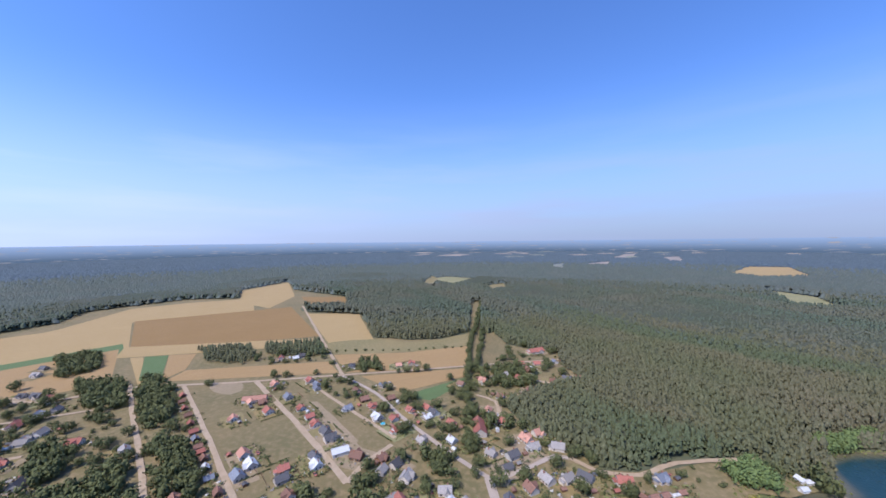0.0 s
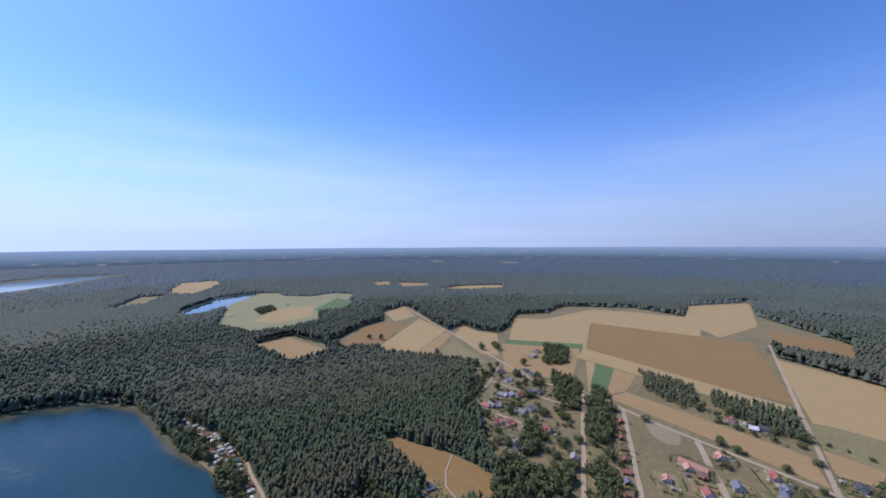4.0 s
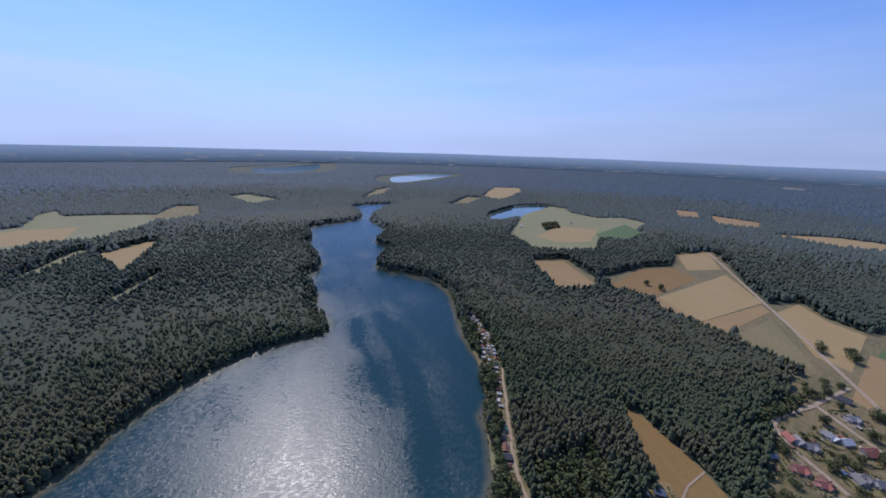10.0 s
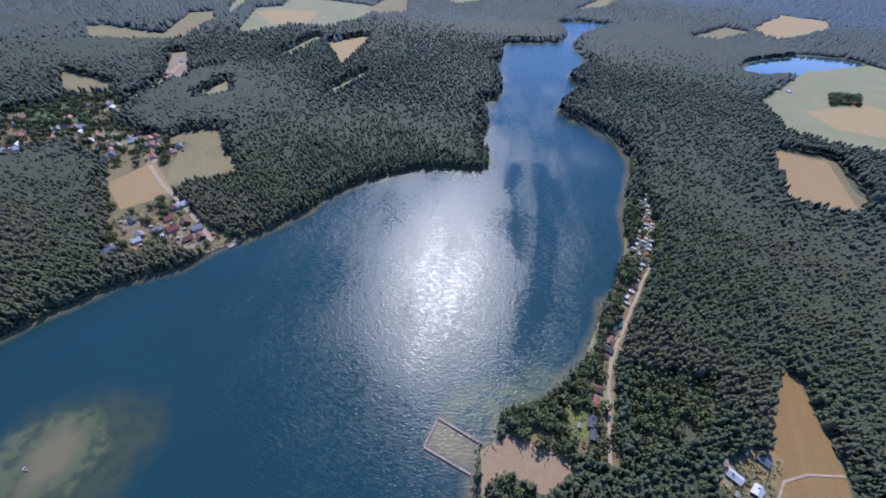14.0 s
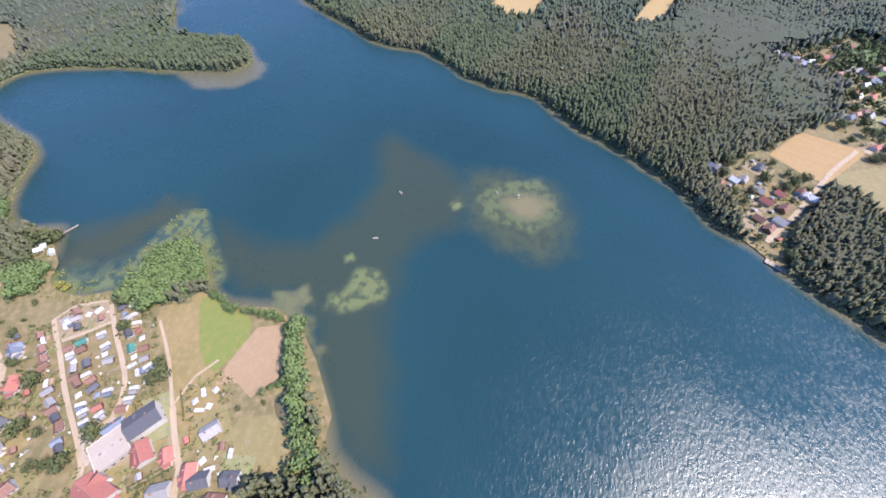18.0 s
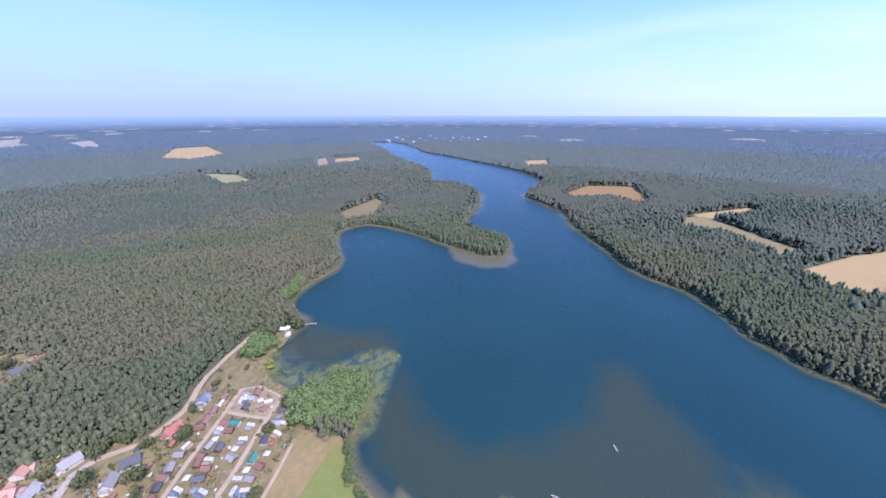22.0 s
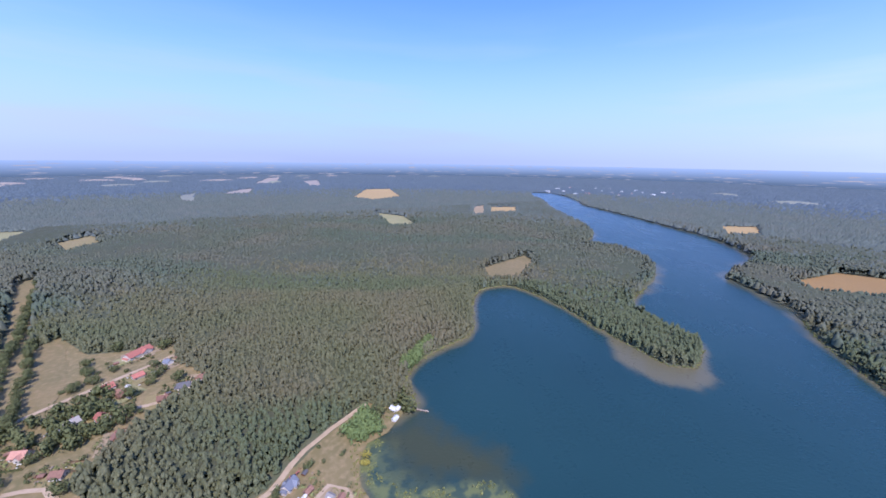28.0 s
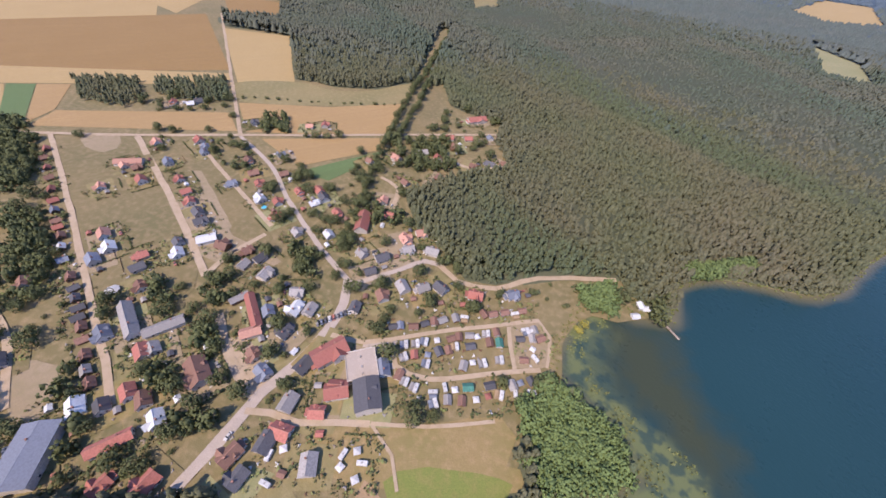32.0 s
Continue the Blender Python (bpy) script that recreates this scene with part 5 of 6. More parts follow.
    z *= 0.55
    f = f[~gone]
    tagged(mesh_object("forest", np.c_[p, z], f, MAT["deep_wood"]), "far woodland canopy reaching the horizon, painted blue-green with haze", "forest", kind="stuff")


build_woods()

# ---- trees of the village ----
def clump_crown(seed, n, spread, tall, leaf, low=0.25):
    """A crown of many small leafy tufts round a few boughs: uneven outline, with gaps."""
    r = np.random.default_rng(seed)
    v, f = [], []
    boughs = [(r.uniform(-0.5, 0.5) * spread, r.uniform(-0.5, 0.5) * spread, tall * r.uniform(low + 0.12, 0.85), spread * r.uniform(0.32, 0.52)) for _ in range(9)]
    boughs.append((0, 0, tall * 0.62, spread * 0.6))
    for _ in range(n):
        bx, by, bz, br = boughs[r.integers(0, len(boughs))]
        d = r.normal(size=3)
        d /= np.linalg.norm(d)
        c = np.array((bx, by, bz)) + d * br * r.uniform(0.75, 1.05)
        c[2] = max(c[2], tall * low * 0.8)
        a = np.cross(d, r.normal(size=3))
        a /= np.linalg.norm(a) + 1e-9
        b = np.cross(d, a)
        s = leaf * r.uniform(0.6, 1.3)
        i = len(v)
        v += [tuple(c + a * s), tuple(c + b * s * 0.9), tuple(c - a * s * r.uniform(0.7, 1.1)), tuple(c - b * s), tuple(c + d * s * 0.75)]
        f += [(i, i + 1, i + 4), (i + 1, i + 2, i + 4), (i + 2, i + 3, i + 4), (i + 3, i, i + 4)]
    return np.array(v), np.array(f)


def trunk_mesh(height, radius, limbs, seed):
    r = random.Random(seed)
    bm = bmesh.new()

    def limb(a, b, ra, rb):
        d = (b - a)
        q = d.to_track_quat("Z", "Y").to_matrix().to_4x4()
        bmesh.ops.create_cone(bm, cap_ends=True, segments=7, radius1=ra, radius2=rb, depth=d.length, matrix=Matrix.Translation((a + b) / 2) @ q)
    mid = Vector((r.uniform(-.2, .2), r.uniform(-.2, .2), height * 0.55))
    limb(Vector((0, 0, -0.3)), mid, radius, radius * 0.7)
    limb(mid, Vector((r.uniform(-.4, .4), r.uniform(-.4, .4), height)), radius * 0.7, radius * 0.15)
    for k in range(limbs):
        a = 6.283 * k / limbs + r.uniform(-.4, .4)
        z = height * r.uniform(0.4, 0.7)
        limb(Vector((0, 0, z)), Vector((math.cos(a) * height * 0.25, math.sin(a) * height * 0.25, z + height * 0.22)), radius * 0.4, radius * 0.1)
    return bm


TREE_KINDS = {
    "broadleaf_tree": ("leaf", 8.5, 7.0, 0.55, 420, "leafy green garden tree with a rounded uneven crown"),
    "tall_tree": ("leaf", 12.5, 7.5, 0.6, 520, "tall dark green roadside tree"),
    "alder_tree": ("alder", 8.0, 6.5, 0.5, 420, "bright green alder by the water"),
    "shrub": ("leaf", 2.8, 3.0, 0.34, 150, "low rounded garden shrub"),
}
TREE_PROTOS = {}


def tree(kind, x, y, size=1.0, turn=0.0, group="trees of the village"):
    leafm, tall, spread, leaf, n, words = TREE_KINDS[kind]
    variant = (kind, int(turn * 3) % 3)
    m = pose(x, y, 0, 0, 0, math.degrees(turn))
    if variant in TREE_PROTOS:
        ob = copy_thing(TREE_PROTOS[variant], m)
    else:
        ob = new(kind)
        tagged(ob, words, "tree" if kind != "shrub" else "shrub", group)
        seed = 100 + len(TREE_PROTOS)
        part("trunk", trunk_mesh(tall * 0.8, tall * 0.028, 4, seed), MAT["bark"], ob)
        v, f = clump_crown(seed, n, spread, tall, leaf)
        mesh_object("crown", v, f, MAT[leafm], ob)
        ob.matrix_basis = m
        TREE_PROTOS[variant] = ob
    ob.scale = (size, size, size * (0.9 + 0.2 * ((turn * 7) % 1)))
    return ob


# ---- houses ----
def gable_wall(l, w, h, rise):
    bm = bmesh.new()
    pts = [(-w / 2, 0), (w / 2, 0), (w / 2, h), (0, h + rise), (-w / 2, h)]
    a = [bm.verts.new((-l / 2, y, z)) for y, z in pts]
    b = [bm.verts.new((l / 2, y, z)) for y, z in pts]
    bm.faces.new(a[::-1])
    bm.faces.new(b)
    for i in range(5):
        j = (i + 1) % 5
        bm.faces.new((a[i], a[j], b[j], b[i]))
    return bm


def gable_roof(l, w, h, rise, over=0.5, thick=0.22):
    """Two thick slopes with eaves, meeting at a ridge."""
    bm = bmesh.new()
    k = rise / (w / 2)
    ye, ze = w / 2 + over, h - over * k
    prof = [(-ye, ze), (0, h + rise), (ye, ze), (ye, ze + thick), (0, h + rise + thick * 1.25), (-ye, ze + thick)]
    prof = [(y, z + 0.03) for y, z in prof]
    x = l / 2 + over
    a = [bm.verts.new((-x, y, z)) for y, z in prof]
    b = [bm.verts.new((x, y, z)) for y, z in prof]
    for q in ((0, 1, 4, 5), (1, 2, 3, 4)):
        bm.faces.new([a[i] for i in q])
        bm.faces.new([b[i] for i in q[::-1]])
    for i in range(6):
        j = (i + 1) % 6
        bm.faces.new((a[i], b[i], b[j], a[j]))
    return bm


def window_bm(x, y, z, nx, ny, wide=1.1, high=1.2):
    """A framed window on the wall whose outside looks along (nx, ny)."""
    bm = bmesh.new()
    t = 0.06
    if abs(nx) > 0.5:
        add_box(bm, x - t, x + t, y - wide / 2, y + wide / 2, z, z + high)
    else:
        add_box(bm, x - wide / 2, x + wide / 2, y - t, y + t, z, z + high)
    return bm


HOUSE_PROTOS = {}


def house(x, y, colour, l=9.5, w=8.0, h=3.0, rise=2.9, turn=0.0, wall="render", style=0, name="house", words="house", group="village houses", far=False):
    key = (colour, l, w, h, rise, wall, style, name, far)
    m = pose(x, y, 0, 0, 0, math.degrees(turn))
    if key in HOUSE_PROTOS:
        return copy_thing(HOUSE_PROTOS[key], m)
    ob = new(name)
    skin = "pale rendered" if wall == "render" else ("brown planked" if wall == "plank" else "white")
    tagged(ob, "%s %s with a %s pitched roof" % (skin, words, ROOF_WORDS[colour]), "house", group)
    wm = MAT[wall]
    part("wall", gable_wall(l, w, h, rise), wm, ob)
    roof = part("roof", gable_roof(l, w, h, rise), MAT[colour], ob)
    if not far:
        part("ridge", box(-l / 2 - .5, l / 2 + .5, -.14, .14, h + rise + .24, h + rise + .36, .03), MAT["brick" if colour in "rob" else colour], roof)
    if style in (1, 3):
        # a cross wing with its own gable
        wl, ww, k = w * 0.5 + 1.6, l * 0.42, l * 0.18
        q = Matrix.Translation((k, -wl / 2, 0)) @ Matrix.Rotation(math.pi / 2, 4, "Z")
        for nm, bm, mat in (("wing_wall", gable_wall(wl, ww, h - .1, rise * .8), wm), ("wing_roof", gable_roof(wl, ww, h - .1, rise * .8, .4), MAT[colour])):
            bm.transform(q)
            part(nm, bm, mat, ob)
        part("window", window_bm(k, -wl, 1.0, 0, -1), MAT["glass"], ob)
    if style in (2, 3):
        # a dormer and a flat porch
        d = gable_roof(2.6, 2.2, h + rise * .35, 0.8, .25, .15)
        d.transform(Matrix.Translation((-l * .15, w * .28, 0)) @ Matrix.Rotation(math.pi / 2, 4, "Z"))
        part("dormer_roof", d, MAT[colour], roof)
        part("dormer", box(-l * .15 - 1, -l * .15 + 1, w * .2, w * .28 + 1.2, h, h + rise * .38), wm, ob)
        part("porch", box(-l / 2 - 2.2, -l / 2, -w * .3, w * .3, 0, 2.4, .05), wm, ob)
        part("porch_roof", box(-l / 2 - 2.5, -l / 2, -w * .34, w * .34, 2.45, 2.65, .04), MAT[colour], ob)
    if name != "cabin":
        c = box(l * .22 - .35, l * .22 + .35, .5, 1.1, h + rise * .4, h + rise + .9)
        add_box(c, l * .22 - .42, l * .22 + .42, .43, 1.17, h + rise + .9, h + rise + 1.0)
        part("chimney", c, MAT["brick"], ob)
    part("door", box(-.5, .5, w / 2 - .02, w / 2 + .05, 0, 2.05), MAT["plank" if wall != "plank" else "wood"], ob)
    for wx, wy, nx, ny in ((l * .3, w / 2, 0, 1), (l / 2, 0, 1, 0)) if far else ((-l * .3, w / 2, 0, 1), (l * .3, w / 2, 0, 1), (l / 2, -w * .2, 1, 0), (l / 2, w * .2, 1, 0), (-l * .3, -w / 2, 0, -1)):
        part("window", window_bm(wx, wy, 1.0, nx, ny), MAT["glass"], ob)
    ob.matrix_basis = m
    HOUSE_PROTOS[key] = ob
    return ob


def road_turn(x, y):
    """The direction of the nearest road."""
    best = (1e9, 0.0)
    for _, _, line in ROADS:
        for a, b in zip(line, line[1:]):
            d = edge_distance([(x, y)], [a, b], False)[0]
            if d < best[0]:
                best = (d, math.atan2(b[1] - a[1], b[0] - a[0]))
    return best[1]


HOMES = []          # where buildings stand: x, y, radius


def set_houses(spots, dims, name="house", words="house", wall="", group="village houses", far=False):
    for x, y, colour in spots:
        r = random.random()
        turn = road_turn(x, y) + (math.pi / 2 if random.random() < 0.35 else 0) + random.uniform(-.08, .08)
        l, w, h, rise = random.choice(dims)
        skin = wall or ("plank" if colour in "b" and r < .5 else "white" if r > .7 else "render")
        style = random.choice((0, 1, 2, 3)) if name == "house" and not far else 0
        house(x, y, colour, l, w, h, rise, turn, skin, style, name, words, group, far)
        HOMES.append((x, y, max(l, w) * .6))


DETACHED = [(8.2, 6.6, 2.8, 2.5), (9.2, 7.2, 3.0, 2.8), (7.2, 6.2, 2.7, 2.3)]
CABIN = [(5.2, 3.8, 2.1, 1.1), (4.6, 3.4, 2.0, 1.0)]
set_houses(HOUSES_FIELD + HOUSES_NORTH, DETACHED)
set_houses(HOUSES_EAST, DETACHED, group="houses by the wood")
set_houses(HOUSES_SOUTH + HOUSES_MORE, DETACHED)
set_houses(HOUSES_WEST + HOUSES_WEST_LANE, DETACHED, group="houses of the west lane")
set_houses(COTTAGES, [(6.0, 4.6, 2.3, 1.9), (5.4, 4.2, 2.2, 1.7)], "cottage", "holiday cottage", "plank", "row of holiday cottages")
set_houses(HOUSES_SHORE, [(8.0, 5.5, 2.5, 1.6), (7.0, 5.0, 2.4, 1.4)], "lodge", "lakeside lodge", "plank", "lodges along the shore")
set_houses(HOUSES_FAR_SHORE + HOUSES_FAR_BANK, DETACHED, group="houses across the lake", far=True)
set_houses(HOUSES_HAMLET_A + HOUSES_HAMLET_B, DETACHED, group="houses of the hamlet across the lake", far=True)
set_houses(HOUSES_BOATS, CABIN, "cabin", "boat cabin", "white", "cabins on the boat landing")
set_houses(HOUSES_TOWN, [(22.0, 14.0, 8.0, 4.0), (30.0, 14.0, 10.0, 3.0)], "town_house", "distant town house", "white", "far town", True)


def hall(x, y, dx, dy, l, w, h, rise, colour, wall, words, style=0, name="hall"):
    house(x, y, colour, l, w, h, rise, math.atan2(dy, dx), wall, style, name, words, "large buildings of the village")
    d = Vector((dx, dy)).normalized()
    for s in (-.3, 0, .3):
        HOMES.append((x + d.x * l * s, y + d.y * l * s, w * .6))


hall(-96, 273, -43, 90, 21, 10, 4.2, 3.6, "r", "render", "long brick-roofed hall")
hall(-105, 172, 84, -55, 27, 5.4, 3.2, 2.0, "r", "render", "long stable wing")
hall(-94.5, 160.6, 65, 76, 11, 6.4, 3.2, 2.2, "o", "render", "stable end wing")
hall(-120, 175, 4, 10, 11, 4.6, 2.6, 1.0, "g", "plank", "low shed")
hall(-160, 133, 92, -40, 27, 7.0, 4.0, 3.0, "g", "render", "grey barn")
hall(-140, 140, 10, 18, 20, 6.5, 3.0, 1.6, "g", "render", "long shed")
hall(-99, 130, 91, -42, 16.5, 10, 4.0, 3.4, "b", "render", "farm house", 3)
hall(-181, 201, 7, 9, 12, 8.0, 3.5, 1.6, "w", "white", "white barn")
hall(-128, 70, -6, 8, 27, 15, 6.0, 1.6, "u", "render", "large workshop")
hall(-104, 89, 5, 8.6, 17, 5.6, 3.2, 2.2, "r", "render", "long house")
hall(-46, 171.5, 4.5, 9, 19, 11, 5.0, 4.0, "r", "render", "restaurant", 3)
hall(-29, 156, 79, 62, 11.6, 8.4, 4.0, 3.0, "r", "render", "restaurant wing")
hall(-13, 161, 64, -77, 16.5, 13, 7.0, 2.2, "d", "render", "guest house", 2)
hall(-90, 498, 16, 17, 22, 11, 3.6, 3.2, "r", "render", "forest lodge", 3)
hall(-321, 235, 19, 14, 22, 8, 3.2, 2.4, "o", "render", "long farm house")


def flat_hall(x, y, turn, l, w, h):
    ob = new("flat_roofed_hall")
    tagged(ob, "pale flat-roofed dining hall with a low parapet", "hall", "large buildings of the village")
    part("wall", box(-l / 2, l / 2, -w / 2, w / 2, 0, h), MAT["render"], ob)
    part("roof", box(-l / 2 - .2, l / 2 + .2, -w / 2 - .2, w / 2 + .2, h, h + .25), MAT["asphalt"], ob)
    for a, b, c, d in ((-l / 2 - .2, l / 2 + .2, -w / 2 - .2, -w / 2 + .1), (-l / 2 - .2, l / 2 + .2, w / 2 - .1, w / 2 + .2), (-l / 2 - .2, -l / 2 + .1, -w / 2 + .1, w / 2 - .1), (l / 2 - .1, l / 2 + .2, -w / 2 + .1, w / 2 - .1)):
        part("parapet", box(a, b, c, d, h + .25, h + .65), MAT["render"], ob)
    for k in (-.25, .1, .35):
        part("roof_vent", box(l * k - .5, l * k + .5, -.5, .5, h + .25, h + .9, .05), MAT["g"], ob)
    for k in (-.35, -.12, .12, .35):
        part("window", window_bm(l * k, -w / 2, 1.0, 0, -1, 1.8), MAT["glass"], ob)
    ob.matrix_basis = pose(x, y, 0, 0, 0, turn)
    HOMES.append((x, y, 11))


flat_hall(-26, 174, -48, 17, 16.5, 4.5)

# ---- campsite ----
CARAVANS = {}


def caravan(x, y, turn, awning):
    m = pose(x, y, 0, 0, 0, math.degrees(turn))
    if awning in CARAVANS:
        return copy_thing(CARAVANS[awning], m)
    ob = new("caravan")
    tagged(ob, "white touring caravan" + (" with a %s awning beside it" % awning if awning else " on dry grass"), "caravan", "caravans of the campsite")
    part("body", box(-2.6, 2.6, -1.1, 1.1, .55, 2.6, .22), MAT["white"], ob)
    for px in (-1.5, 1.3):
        part("window", box(px - .5, px + .5, 1.08, 1.14, 1.4, 2.0), MAT["glass"], ob)
    part("door", box(-.3, .35, 1.08, 1.15, .7, 2.3), MAT["g"], ob)
    part("roof_hatch", box(-.4, .4, -.4, .4, 2.58, 2.7, .03), MAT["g"], ob)
    part("drawbar", box(2.5, 3.7, -.12, .12, .5, .62), MAT["d"], ob)
    for s in (-1, 1):
        bm = bmesh.new()
        bmesh.ops.create_cone(bm, cap_ends=True, segments=12, radius1=.33, radius2=.33, depth=.2, matrix=Matrix.Translation((0, s * 1.0, .33)) @ Matrix.Rotation(math.pi / 2, 4, "X"))
        part("wheel", bm, MAT["d"], ob)
    if awning:
        bm = gable_wall(4.2, 2.6, 2.0, .5)
        bm.transform(Matrix.Translation((0, 2.5, 0)))
        part("awning", bm, MAT[{"grey": "g", "blue": "u", "cream": "sand", "green": "t"}[awning]], ob)
    ob.matrix_basis = m
    CARAVANS[awning] = ob
    return ob


def along(line, step, start=0.0):
    """Points along a line, with its direction."""
    left = start
    for a, b in zip(line, line[1:]):
        a, b = Vector(a), Vector(b)
        n = (b - a).length
        d = (b - a) / n
        s = left
        while s < n:
            p = a + d * s
            yield p.x, p.y, math.atan2(d.y, d.x)
            s += step
        left = s - n


PAVILIONS = {}


def pavilion(x, y, turn, cloth):
    """A square garden tent: a low pyramid canopy with a valance on four poles."""
    m = pose(x, y, 0, 0, 0, math.degrees(turn))
    if cloth in PAVILIONS:
        return copy_thing(PAVILIONS[cloth], m)
    ob = new("pavilion")
    tagged(ob, "%s square garden pavilion on four thin poles" % {"white": "white", "u": "blue-grey", "t": "dark green", "r": "red"}[cloth], "tent", "pavilions of the campsite")
    bm = bmesh.new()
    rim = [bm.verts.new((sx * 1.7, sy * 1.7, 2.15)) for sx, sy in ((-1, -1), (1, -1), (1, 1), (-1, 1))]
    low = [bm.verts.new((v.co.x, v.co.y, 1.9)) for v in rim]
    top = bm.verts.new((0, 0, 2.95))
    for i in range(4):
        j = (i + 1) % 4
        bm.faces.new((rim[i], rim[j], top))
        bm.faces.new((low[i], low[j], rim[j], rim[i]))
    part("canopy", bm, MAT[cloth], ob)
    for sx in (-1.62, 1.62):
        for sy in (-1.62, 1.62):
            part("pole", box(sx - .03, sx + .03, sy - .03, sy + .03, 0, 2.0), MAT["white"], ob)
    ob.matrix_basis = m
    PAVILIONS[cloth] = ob
    return ob


CAMP_ROADS = [(w, ln) for _, w, ln in ROADS if all(-420 < x < 75 and -300 < y < 270 for x, y in ln)]


def camp_row(line, offset, step, start=0.0, cabins=.5):
    for x, y, a in along(line, step, start):
        if random.random() < .10:
            continue
        px, py = x - math.sin(a) * offset + random.uniform(-1.3, 1.3), y + math.cos(a) * offset + random.uniform(-1.3, 1.3)
        if any(math.hypot(px - q[0], py - q[1]) < 3.9 + (q[2] if q[2] > 5 else 0) for q in HOMES):
            continue
        if any(edge_distance([(px, py)], ln, False)[0] < w * .5 + 2.4 for w, ln in CAMP_ROADS):
            continue
        kind, skew = random.random(), random.gauss(0, .16) + (math.pi / 2 if random.random() < .3 else 0)
        if kind < cabins:
            house(px, py, random.choice("bdbdbgugdbbrt"), *random.choice(CABIN), a + math.pi / 2 + skew, random.choice(("plank", "plank", "white", "render")), 0, "cabin", "camp cabin", "cabins of the campsite")
        elif kind < cabins + (1 - cabins) * .65:
            caravan(px, py, a + math.pi / 2 + skew, random.choice(("", "grey", "grey", "blue", "cream", "green")))
        else:
            pavilion(px, py, a + skew, random.choice(("white", "white", "white", "u", "t", "r")))
        HOMES.append((px, py, 3.6))


camp_row(CAMP_LANE_A, 7.0, 6.6, 4, .8)
camp_row(CAMP_LANE_A, -6.5, 6.2, 6, .55)
camp_row(CAMP_LANE_A, -13.5, 6.6, 9, .6)
camp_row(CAMP_LANE_B, 6.5, 6.0, 8, .35)
camp_row(CAMP_LANE_B, -7.0, 6.2, 2, .6)
camp_row(CAMP_LANE_B, -13.0, 7.5, 20, .35)
for px, py, k in ((-8, 134, 0), (-3, 138, 1), (-6, 129, 1), (2, 135, 0), (3, 128, 1), (-38, 118, 0), (-31, 109, 0), (-34, 123, 1), (57, 231, 1), (60, 226, 0), (52, 242, 0)):
    if k:
        pavilion(px, py, px * .3, "white")
    else:
        caravan(px, py, px * .2, "")
    HOMES.append((px, py, 3.6))
camp_row(BEACH_LANE, -6, 9, 2, .35)
camp_row(BEACH_LANE[:2], -13, 7.5, 4, .2)
camp_row(BEACH_LANE[:2], -20, 8.5, 2, .15)
camp_row(BEACH_TOP, -5, 7, 2, .15)
camp_row(BEACH_TOP, -12, 8, 4, .15)

# ---- sheds ----
SHEDS = {}


def shed(x, y, turn, colour):
    m = pose(x, y, 0, 0, 0, math.degrees(turn))
    if colour in SHEDS:
        return copy_thing(SHEDS[colour], m)
    ob = new("shed")
    tagged(ob, "small planked garden shed with a %s roof" % ROOF_WORDS[colour], "shed", "garden sheds")
    part("wall", gable_wall(3.4, 2.8, 1.9, .7), MAT["plank" if colour != "w" else "white"], ob)
    part("roof", gable_roof(3.4, 2.8, 1.9, .7, .25, .12), MAT[colour], ob)
    part("door", box(-.4, .4, 1.38, 1.45, 0, 1.8), MAT["wood"], ob)
    ob.matrix_basis = m
    SHEDS[colour] = ob
    return ob


for x, y, rad in list(HOMES):
    if rad > 4 and math.hypot(x, y - 100) < 620 and random.random() < .75:
        a = random.uniform(0, 6.28)
        px, py = x + math.cos(a) * (rad + 6), y + math.sin(a) * (rad + 6)
        if all(math.hypot(px - q[0], py - q[1]) > q[2] + 2.5 for q in HOMES) and not inside([(px, py)], LAKE)[0] and all(edge_distance([(px, py)], ln, False)[0] > wd * .5 + 2.5 for _, wd, ln in ROADS):
            shed(px, py, road_turn(px, py), random.choice("bgdrwgb"))
            HOMES.append((px, py, 2.2))

# ---- cars ----
CARS = {}


def car(x, y, turn, paint, words):
    m = pose(x, y, 0.56, 0, 0, math.degrees(turn))
    if paint in CARS:
        return copy_thing(CARS[paint], m)
    ob = new("car")
    tagged(ob, "parked %s car" % words + " with dark windows", "car", "parked cars")
    part("body", box(-2.15, 2.15, -.88, .88, .28, .92, .12), MAT[paint], ob)
    bm = bmesh.new()
    lo = [(-1.6, -.8), (.9, -.8), (.9, .8), (-1.6, .8)]
    hi = [(-1.2, -.62), (.25, -.62), (.25, .62), (-1.2, .62)]
    a = [bm.verts.new((*p, .9)) for p in lo]
    b = [bm.verts.new((*p, 1.42)) for p in hi]
    bm.faces.new(b)
    bm.faces.new(a[::-1])
    for i in range(4):
        j = (i + 1) % 4
        bm.faces.new((a[i], a[j], b[j], b[i]))
    part("windows", bm, MAT["glass"], ob)
    part("roof", box(-1.2, .25, -.6, .6, 1.42, 1.47, .02), MAT[paint], ob)
    for px in (-1.35, 1.35):
        for py in (-.82, .82):
            bm = bmesh.new()
            bmesh.ops.create_cone(bm, cap_ends=True, segments=12, radius1=.32, radius2=.32, depth=.2, matrix=Matrix.Translation((px, py, .32)) @ Matrix.Rotation(math.pi / 2, 4, "X"))
            part("wheel", bm, MAT["d"], ob)
    ob.matrix_basis = m
    CARS[paint] = ob
    return ob


